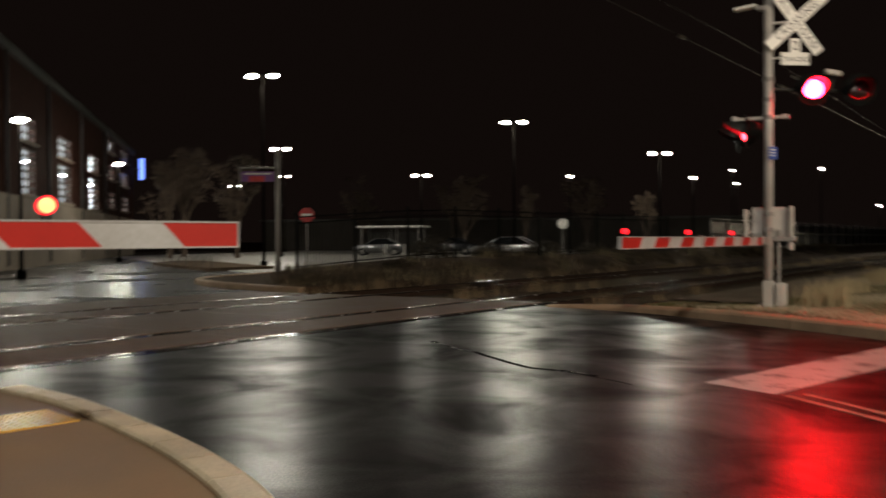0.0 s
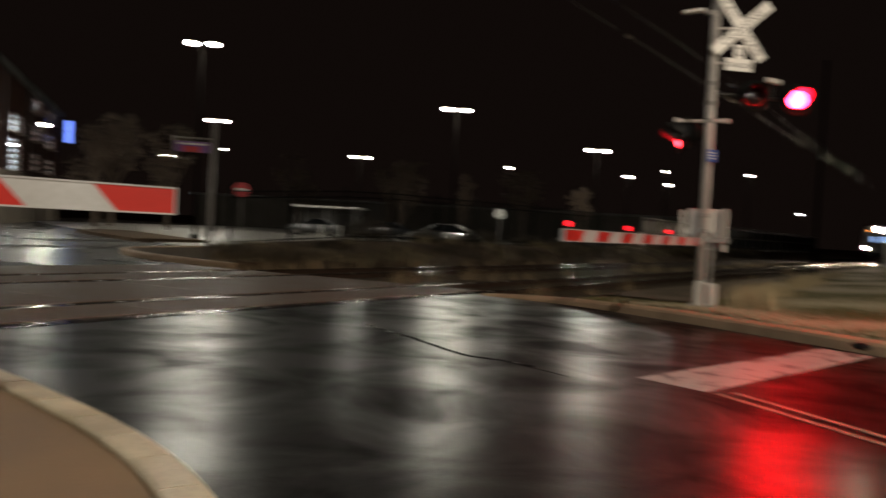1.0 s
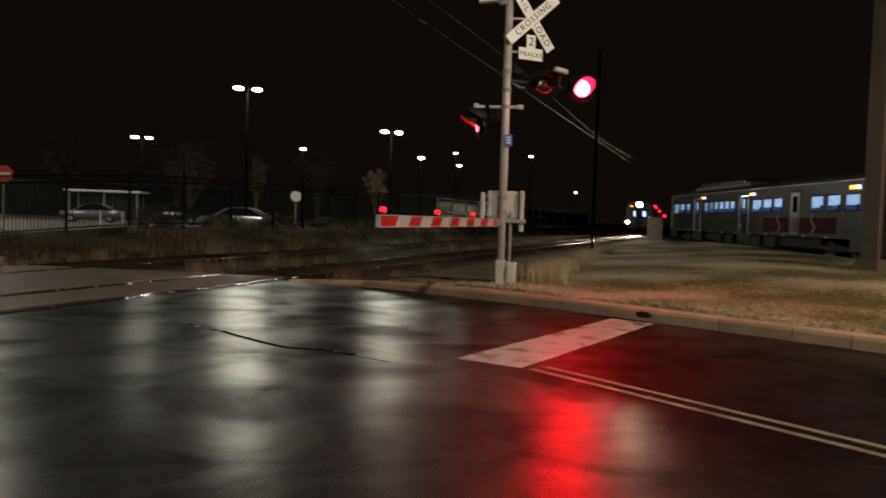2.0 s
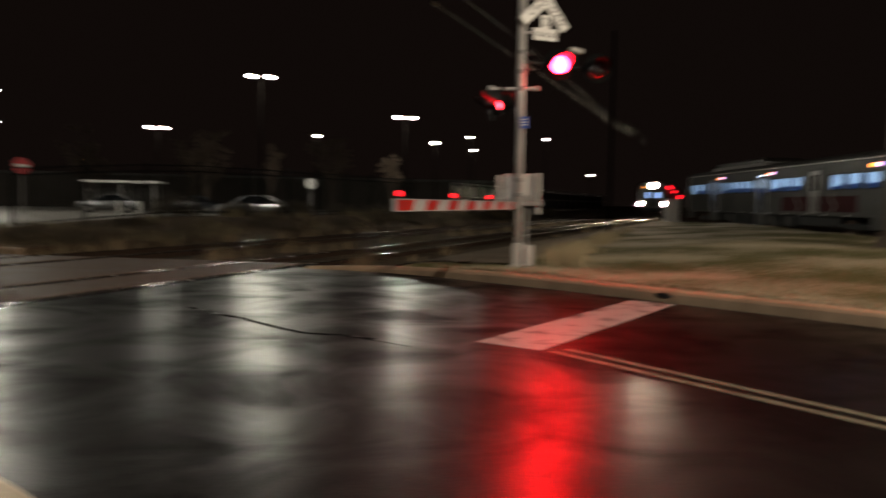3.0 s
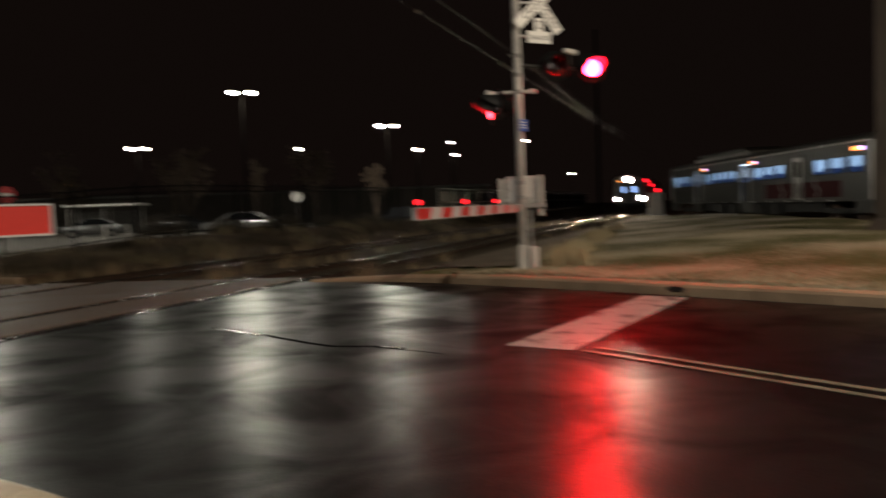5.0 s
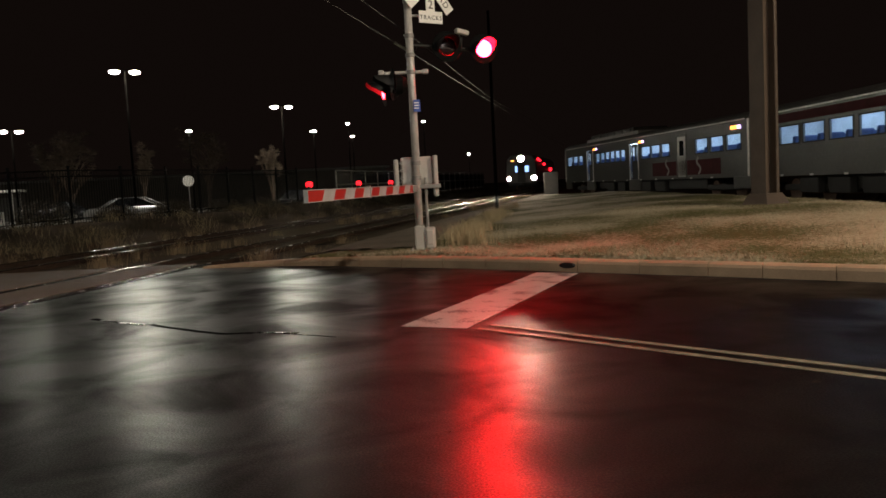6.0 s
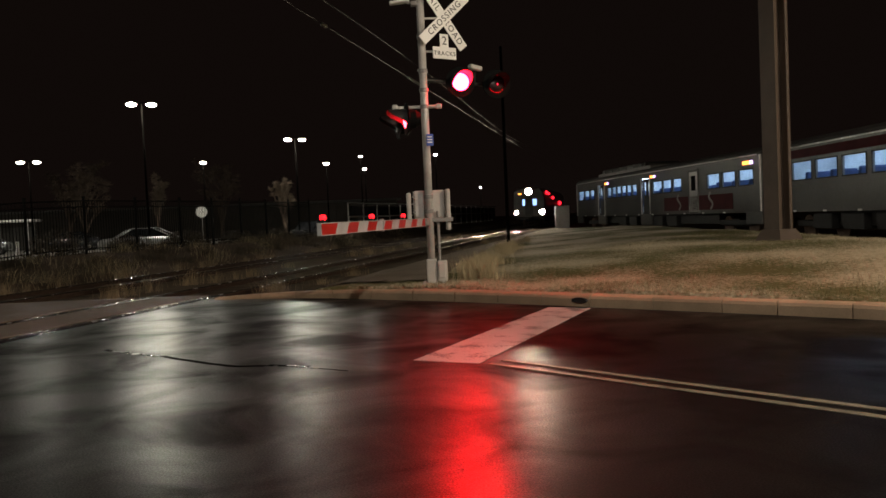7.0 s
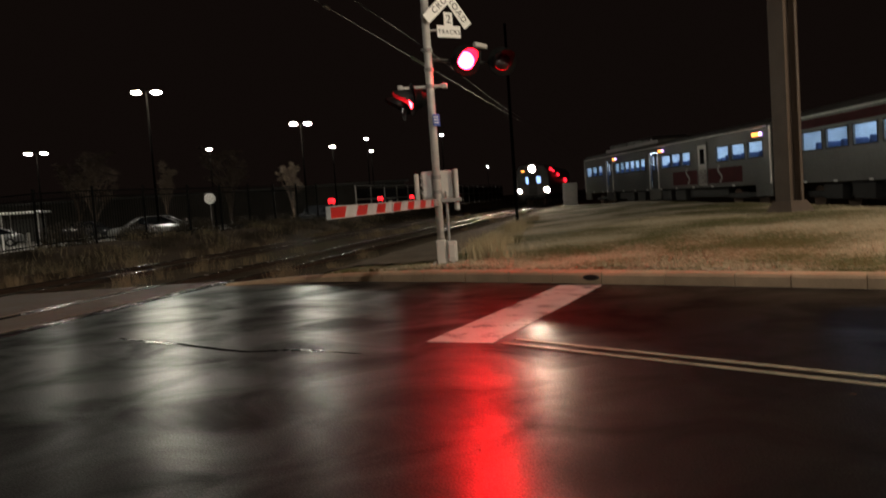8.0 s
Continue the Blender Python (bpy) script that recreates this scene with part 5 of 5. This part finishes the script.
# ---- parked cars ----
def parked_car(at, yaw, paint, label):
    t = thing("parked_car", label, "car", pose(at[0], at[1], 0.02, 0, 0, yaw), "parked cars")
    bm = bmesh.new()
    prof = [(-2.2, 0.35), (-2.25, 0.7), (-2.0, 0.88), (-1.0, 0.95), (1.3, 0.98), (2.1, 0.92), (2.2, 0.6), (2.15, 0.35)]
    vs = [[bm.verts.new((x, y, z)) for x, z in prof] for y in (-0.88, 0.88)]
    for i in range(len(prof)):
        j = (i + 1) % len(prof)
        bm.faces.new((vs[0][i], vs[0][j], vs[1][j], vs[1][i]))
    bm.faces.new(vs[0][::-1]), bm.faces.new(vs[1])
    bmesh.ops.recalc_face_normals(bm, faces=bm.faces)
    bmesh.ops.bevel(bm, geom=bm.edges[:], offset=0.06, segments=2, affect="EDGES")
    body = part("body", bm, paint, t, smooth=True)
    bm = bmesh.new()
    prof = [(-1.15, 0.93), (-0.45, 1.38), (0.0, 1.46), (0.8, 1.44), (1.75, 0.97)]
    vs = [[bm.verts.new((x, y * (0.82 if z > 1.2 else 1), z)) for x, z in prof] for y in (-0.8, 0.8)]
    for i in range(len(prof)):
        j = (i + 1) % len(prof)
        bm.faces.new((vs[0][i], vs[0][j], vs[1][j], vs[1][i]))
    bm.faces.new(vs[0][::-1]), bm.faces.new(vs[1])
    bmesh.ops.recalc_face_normals(bm, faces=bm.faces)
    part("glasshouse", bm, GLASS_DARK, t)
    bm = bmesh.new()
    box(bm, (1.2, 1.25, 0.05), (0.25, 0, 1.46), None, 0.02)
    part("roof", bm, paint, body)
    for y in (-1, 1):
        bm = bmesh.new()
        rod(bm, (-1.18, y * 0.79, 0.94), (-0.42, y * 0.67, 1.41), 0.04, n=8)
        part("windscreen_pillar", bm, paint, t, smooth=True)
        bm = bmesh.new()
        rod(bm, (0.8, y * 0.67, 1.45), (1.76, y * 0.79, 0.97), 0.04, n=8)
        part("rear_pillar", bm, paint, t, smooth=True)
    for y in (-0.62, 0.62):
        bm = bmesh.new()
        box(bm, (0.1, 0.34, 0.12), (-2.2, y, 0.72), None, 0.03)
        part("headlamp", bm, GLASS_DARK, t, "clear dark headlamp")
    for x in (-1.4, 1.4):
        for y in (-0.82, 0.82):
            bm = bmesh.new()
            rod(bm, (x, y - 0.1, 0.32), (x, y + 0.1, 0.32), 0.32, n=20)
            wh = part("wheel", bm, TYRE, t)
            bm = bmesh.new()
            rod(bm, (x, y - 0.105, 0.32), (x, y + 0.105, 0.32), 0.19, n=14)
            part("rim", bm, POLE_GREY, wh)
    return t


parked_car((-21.0, 43.5), 10, CAR_WET, "silver parked saloon with a shining wet windscreen")
parked_car((-24.5, 50.5), 10, CAR_SILVER, "silver parked saloon in the wet car park")
parked_car((-39.0, 56.0), 25, CAR_SILVER, "silver parked car under the far lamps")
parked_car((-33.0, 58.0), 15, CAR_DARK, "dark parked car at the back of the car park")
parked_car((-14.5, 58.0), 80, CAR_DARK, "dark parked car beside the metal fence")

# ---- low shelter at the back of the car park ----
shelter = thing("shelter", "low pale-roofed shelter at the back of the car park", "shelter", pose(-43, 62, 0.02, 0, 0, 20))
bm = bmesh.new()
box(bm, (6.4, 3.5, 0.18), (1.3, 0, 2.6), None, 0.04)
part("roof", bm, SIGN_WHITE, shelter)
for x in (-1.5, 1.3, 4):
    for y in (-1.4, 1.4):
        bm = bmesh.new()
        rod(bm, (x, y, 0), (x, y, 2.55), 0.06)
        part("post", bm, POLE_GREY, shelter)
bm = bmesh.new()
box(bm, (5.5, 0.1, 2.0), (1.25, 1.5, 1.1))
part("back_panel", bm, ROOF_GREY, shelter)

# ---- long low wall, made up to fill the faint band closing the car park ----
backdrop = thing("depot_building", "long low dark wall added as backdrop beyond the car park", "building", pose(-70, 78, 0, 0, 0, 22))
bm = bmesh.new()
box(bm, (64, 8, 3.9), (30, 4, 1.95))
part("wall", bm, BACKDROP, backdrop)
bm = bmesh.new()
box(bm, (65, 8.8, 0.25), (30, 4, 4.0), None, 0.05)
part("roof", bm, ROOF_GREY, backdrop)
for k in range(12):
    bm = bmesh.new()
    box(bm, (0.35, 0.12, 3.85), (0.6 + k * 5.35, -0.05, 1.93))
    part("pilaster", bm, BACKDROP, backdrop)

# ---- brick building along the road ----
BU, BN = Vector((-0.7, 0.714, 0)), Vector((-0.714, -0.7, 0))
bld = thing("brick_building", "long dark red brick building with rows of lit windows", "building", Matrix(((-0.7, -0.714, 0, -16.1), (0.714, -0.7, 0, 0.7), (0, 0, 1, 0), (0, 0, 0, 1))))
cols = [(16.2, 19.0), (23.9, 26.8), (31.8, 34.9), (40.2, 44.2), (50.2, 54.2)]
wins = []
for a, b in cols:
    wins += [(a, b, 6.5, 7.8), (a, b, 3.75, 6.15)]
small = [(59.0, 62.5), (66.5, 71.0)]
for a, b in small:
    wins += [(a, b, 8.9, 10.0), (a, b, 6.6, 7.9), (a, b, 4.2, 5.6)]
xs = sorted({6.0, 75.0, *[w[0] for w in wins], *[w[1] for w in wins]})
for a, b in zip(xs, xs[1:]):
    mid = (a + b) / 2
    hit = sorted([(w[2], w[3]) for w in wins if w[0] < mid < w[1]])
    z = 3.5
    for za, zb in hit + [(10.4, 10.4)]:
        if za - z > 0.01:
            bm = bmesh.new()
            box(bm, (b - a, 0.4, za - z), (mid, 0.2, (z + za) / 2))
            part("wall_section", bm, BRICK, bld)
        z = zb
bm = bmesh.new()
box(bm, (69, 0.55, 3.6), (40.5, 0.2, 1.7))
box(bm, (69, 0.62, 0.18), (40.5, 0.2, 3.5))
part("plinth", bm, STONE, bld, "pale concrete ground-floor wall")
bm = bmesh.new()
box(bm, (69.4, 16.4, 0.3), (40.5, 8, 10.5))
box(bm, (69.6, 0.5, 0.35), (40.5, 0.1, 10.45))
part("roof", bm, DARK_STEEL, bld)
bm = bmesh.new()
box(bm, (0.4, 15.6, 10.3), (6.2, 8.2, 5.15))
box(bm, (0.4, 15.6, 10.3), (74.8, 8.2, 5.15))
box(bm, (69, 0.4, 10.3), (40.5, 15.9, 5.15))
part("outer_walls", bm, BRICK, bld)
bm = bmesh.new()
box(bm, (68, 0.2, 9.9), (40.5, 3.2, 5.2))
part("inner_wall", bm, WALL_IN, bld)
for a, b, z0, z1 in wins:
    bm = bmesh.new()
    box(bm, (b - a, 0.01, z1 - z0), ((a + b) / 2, 0.1, (z0 + z1) / 2))
    w = part("window", bm, PANE, bld, "steel-framed lit window")
    w.visible_shadow = False
    nx, nz = max(2, int((b - a) / 0.55)), max(3, int((z1 - z0) / 0.4))
    for k in range(nx + 1):
        bm = bmesh.new()
        box(bm, (0.05, 0.03, z1 - z0), (a + (b - a) * k / nx, 0.09, (z0 + z1) / 2))
        part("glazing_bar", bm, DARK_STEEL, w)
    for k in range(nz + 1):
        bm = bmesh.new()
        box(bm, (b - a, 0.035, 0.12), ((a + b) / 2, 0.09, z0 + (z1 - z0) * k / nz))
        part("glazing_bar", bm, DARK_STEEL, w)
    bm = bmesh.new()
    box(bm, (b - a + 0.3, 0.35, 0.1), ((a + b) / 2, 0.03, z0 - 0.05))
    part("sill", bm, STONE, w)
for x in (10, 17.6, 25.4, 33.4, 42.2, 52.2, 60.8, 68.8):
    for z in (6.3, 9.6):
        bm = bmesh.new()
        box(bm, (2.4, 0.5, 0.06), (x, 1.9, z - 0.1))
        part("room_lamp", bm, ROOM, bld)
for x in (29.2, 37.6, 47.2, 57.0):
    bm = bmesh.new()
    rod(bm, (x, -0.08, 0.2), (x, -0.08, 10.3), 0.09, n=8)
    part("downpipe", bm, BLACK, bld)
board = thing("blue_sign", "glowing blue vertical sign on the building's corner", "sign", bld.matrix_basis @ pose(75.6, -0.8, 0))
bm = bmesh.new()
box(bm, (0.3, 0.62, 2.3), (0, 0, 8.9), None, 0.05)
part("sign_case", bm, BLACK, board)
bm = bmesh.new()
box(bm, (0.32, 0.52, 2.2), (0, 0, 8.9), None, 0.02)
part("sign_face", bm, BLUE_BOARD, board)
bm = bmesh.new()
rod(bm, (-0.6, 0.7, 8.9), (0, 0, 8.9), 0.05)
part("bracket", bm, BLACK, board)
for u, out, z, p in ((19.5, 3.0, 5.65, 900), (43.0, 3.0, 6.35, 500)):
    q = Vector((-16.1, 0.7, 0)) + BU * u - BN * out
    lot_lamp((q.x, q.y, z), p, 1, label="lamp post beside the brick building with white head", size=0.26)

# ---- trees ----
def bare_tree(at, height, spread, seed, label="bare winter tree with fine twigs"):
    rng = random.Random(seed)
    t = thing("tree", label, "tree", pose(at[0], at[1], 0))
    bm = bmesh.new()
    tips = []

    def grow(p, d, length, r, level):
        q = p + d * length
        rod(bm, p, q, r, r * 0.65, n=6 if level < 2 else 3)
        if level == 4:
            tips.append(q)
            return
        for k in range(3 if level else 5):
            a = rng.uniform(0, 6.28)
            tilt = rng.uniform(0.25, 0.65) * spread
            nd = (d + Vector((math.cos(a), math.sin(a), 0.15)) * tilt).normalized()
            grow(p + d * length * rng.uniform(0.3, 1.0), nd, length * rng.uniform(0.55, 0.8), r * 0.55, level + 1)

    grow(Vector((0, 0, -0.1)), Vector((0, 0, 1)), height * 0.36, height * 0.022, 0)
    part("trunk", bm, BARK, t)
    bm = bmesh.new()
    for p in tips:
        for k in range(40):
            d = Vector((rng.gauss(0, 1), rng.gauss(0, 1), rng.uniform(-0.2, 1.4))).normalized() * rng.uniform(0.4, 1.0) * height * 0.07
            w = d.cross(Vector((rng.gauss(0, 1), rng.gauss(0, 1), 0))).normalized() * 0.018
            vs = [bm.verts.new(p - w), bm.verts.new(p + w), bm.verts.new(p + d)]
            bm.faces.new(vs)
    part("crown", bm, BARK, t)


for i, (at, h, sp_) in enumerate((((-27.0, 60.0), 6.6, 0.3), ((-17.4, 62.0), 6.4, 0.3), ((-52.0, 46.0), 12.0, 1.0), ((-44.0, 44.0), 8.5, 1.0), ((-58, 80), 10, 1.0), ((-45, 80), 10.5, 1.0),
                              ((-48.5, 41.5), 10.5, 1.0), ((-30.0, 84.0), 10.0, 0.9), ((-38.0, 70.0), 9.0, 0.9))):
    bare_tree(at, h, sp_, i + 1)


# ---- shrubs, weeds and grass ----
def tuft_field(name, label, mat, count, place, length, width, seed, lean=0.5):
    """Many separate blades; place(rng) gives a foot or None."""
    rng = random.Random(seed)
    verts, faces = [], []
    for _ in range(count):
        got = place(rng)
        if got is None:
            continue
        x, y, z, s = got
        a = rng.uniform(0, 6.283)
        h = length * s * rng.uniform(0.5, 1.2)
        lx, ly = lean * h * rng.gauss(0, 0.6), lean * h * rng.gauss(0, 0.6)
        wx, wy = math.cos(a) * width / 2, math.sin(a) * width / 2
        n = len(verts)
        verts += [(x - wx, y - wy, z - 0.02), (x + wx, y + wy, z - 0.02), (x + wx * 0.6 + lx * 0.4, y + wy * 0.6 + ly * 0.4, z + h * 0.6),
                  (x - wx * 0.6 + lx * 0.4, y - wy * 0.6 + ly * 0.4, z + h * 0.6), (x + lx, y + ly, z + h)]
        faces += [(n, n + 1, n + 2, n + 3), (n + 3, n + 2, n + 4)]
    me = bpy.data.meshes.new(name)
    me.from_pydata(verts, [], faces)
    me.materials.append(mat)
    return tagged(new(name, me), label, "grass", "", "stuff")


def on_verge(rng):
    s, w = rng.uniform(-7, 16), 0.2 + 22 * rng.random() ** 1.8
    if s < -5.6:
        kx, ky = 2.36 - 0.795 * 5.6 + (s + 5.6) * 0.9, 8.89 + 0.606 * 5.6 + (-s - 5.6) * 0.45
    else:
        kx, ky = 2.36 + 0.795 * s, 8.89 - 0.606 * s
    x, y = kx + 0.55 * w, ky + 0.8 * w
    if x > 9 or x < rail_x(y, 2.2) or y < 12.6 and x < -2.4:
        return None
    return x, y, verge_z(x, y), 0.6 + 0.8 * max(0, noise.noise(Vector((x * 0.7, y * 0.7, 5))) + 0.3)


tuft_field("grass_blades", "short pale winter grass over the mound", GRASS_TURF, 90000, on_verge, 0.05, 0.011, 3, 1.1)


def clumps(centres, radius):
    def place(rng):
        cx, cy, s = centres[rng.randrange(len(centres))]
        r, a = radius * abs(rng.gauss(0, 0.6)), rng.uniform(0, 6.283)
        x, y = cx + r * math.cos(a), cy + r * math.sin(a)
        z = verge_z(x, y) if x > rail_x(y, 1.0) else (bank_z(x, y) if x < rail_x(y, -7.4) else -0.1)
        return x, y, z, s
    return place


rng0 = random.Random(11)
tall = [(-1.95, 13.9, 1.0), (-1.75, 14.2, 1.1), (-1.55, 14.0, 0.8)]
for _ in range(34):
    y = 14.2 + 17 * rng0.random()
    tall.append((rail_x(y, 4.8 - 0.075 * (y - 14.2) + 0.5 * rng0.random()), y, rng0.uniform(0.35, 0.8)))
tuft_field("tall_grass", "tall dry straw-coloured grass beside the signal", GRASS_DRY, 4200, clumps(tall, 0.36), 0.4, 0.009, 4, 0.5)
weeds = [(rail_x(y, rng0.choice((-3.1, -2.6, -7.3, -7.0, 0.9))), y, rng0.uniform(0.5, 1.3)) for y in [15.3 + 40 * rng0.random() ** 1.6 for _ in range(70)]]
tuft_field("trackside_weeds", "sparse dry weeds between the tracks", WEED, 5200, clumps(weeds, 0.3), 0.34, 0.008, 5, 0.6)
scrub = []
for _ in range(170):
    y = 17 + 60 * rng0.random() ** 1.7
    x0, x1 = rail_x(y, -7.6), (fence_x(y) if y > 21.7 else -13.9 - (y - 15.4) * 0.9)
    scrub.append((x0 + (x1 - x0) * rng0.random(), y, rng0.uniform(0.5, 1.4)))
tuft_field("bank_scrub", "dull brown scrub and dead weeds on the bank", SHRUB, 26000, clumps(scrub, 0.7), 0.34, 0.014, 6, 0.9)
tuft_field("bank_straw", "patches of pale dead grass on the bank", GRASS_DRY, 7000, clumps(scrub[::3], 0.8), 0.3, 0.01, 7, 0.8)


def bush(at, r, h, seed, label="dark rounded evergreen bush by the fence"):
    rng = random.Random(seed)
    t = thing("bush", label, "bush", pose(at[0], at[1], bank_z(*at) if at[0] > fence_x(max(21.7, at[1])) else 0.0))
    bm = bmesh.new()
    for k in range(7):
        a = rng.uniform(0, 6.28)
        rod(bm, (0, 0, -0.1), (0.5 * r * math.cos(a), 0.5 * r * math.sin(a), h * 0.6), 0.03, 0.012, n=5)
    part("stems", bm, BARK, t)
    verts, faces = [], []
    for _ in range(2600):
        d = Vector((rng.gauss(0, 1), rng.gauss(0, 1), rng.gauss(0, 1))).normalized()
        f = rng.uniform(0.55, 1.0) * (1 + 0.25 * noise.noise(d * 2.5 + Vector((seed, 0, 0))))
        p = Vector((d.x * r * f, d.y * r * f, h * 0.5 + d.z * h * 0.52 * f))
        u = Vector((rng.gauss(0, 1), rng.gauss(0, 1), rng.gauss(0, 1))).normalized() * 0.05
        v = u.cross(d).normalized() * 0.025
        n = len(verts)
        verts += [tuple(p - u), tuple(p + v), tuple(p + u), tuple(p - v)]
        faces.append((n, n + 1, n + 2, n + 3))
    me = bpy.data.meshes.new("foliage")
    me.from_pydata(verts, [], faces)
    me.materials.append(SHRUB)
    ob = new("foliage", me)
    ob.parent = t


for i, (at, r, h) in enumerate((((-17.4, 28.2), 1.15, 1.5), ((-16.0, 31.0), 1.0, 1.2), ((-14.8, 34.0), 1.1, 1.3), ((-13.6, 37.5), 1.0, 1.2), ((-12.7, 41.0), 1.1, 1.2))):
    bush(at, r, h, i + 20)


# fallen leaves on the wet road
rng1 = random.Random(5)
LEAF = material("wet_leaf", (0.05, 0.03, 0.015), 0.5, scale=20)
for k in range(34):
    s, o = rng1.uniform(-9, 6), rng1.uniform(-3.2, 3.2)
    p = Vector((-0.4, 6.1, 0)) + ROAD * s + ACROSS * o
    bm = bmesh.new()
    r = rng1.uniform(0.02, 0.04)
    vs = [bm.verts.new((r * (1.6 if i % 4 == 0 else 0.8 if i % 2 else 0.5) * math.cos(i * 0.785), r * (1 if i % 2 else 0.6) * math.sin(i * 0.785), 0.001 + 0.006 * rng1.random())) for i in range(8)]
    c = bm.verts.new((0, 0, 0.004))
    for i in range(8):
        bm.faces.new((vs[i], vs[(i + 1) % 8], c))
    bmesh.ops.translate(bm, verts=bm.verts, vec=(0, 0, 0.002))
    lf = whole("fallen_leaf", bm, LEAF, "dark wet fallen leaf on the asphalt", "leaf", group="fallen leaves")
    lf.matrix_basis = pose(p.x, p.y, 0, 0, 0, rng1.uniform(0, 360))

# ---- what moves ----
# times at which the flash swaps between each pair's lamps, imitated by turning the discs
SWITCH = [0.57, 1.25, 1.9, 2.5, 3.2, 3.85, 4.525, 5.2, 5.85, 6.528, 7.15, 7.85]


def flash_rows(rest, first_lit, times):
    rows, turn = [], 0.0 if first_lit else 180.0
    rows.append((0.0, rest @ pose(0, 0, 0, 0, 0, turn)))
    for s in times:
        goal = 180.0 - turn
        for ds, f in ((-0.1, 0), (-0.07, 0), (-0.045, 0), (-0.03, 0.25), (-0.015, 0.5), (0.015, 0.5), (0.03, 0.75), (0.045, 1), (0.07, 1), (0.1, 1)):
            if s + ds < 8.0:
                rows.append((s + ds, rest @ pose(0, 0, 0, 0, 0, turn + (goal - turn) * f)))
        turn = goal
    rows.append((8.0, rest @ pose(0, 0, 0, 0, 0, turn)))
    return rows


def motions():
    rows = []
    for k in range(0, 17):
        s = k * 0.5
        y = 95.5 - 3.08 * s
        rows.append((s, pose(rail_x(y, -0.75), y, 0.03, 0, 0, TRACK_YAW)))
    walk(train, rows)
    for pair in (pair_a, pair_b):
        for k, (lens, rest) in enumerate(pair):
            walk(lens, flash_rows(rest, k == 0, SWITCH))


motions()
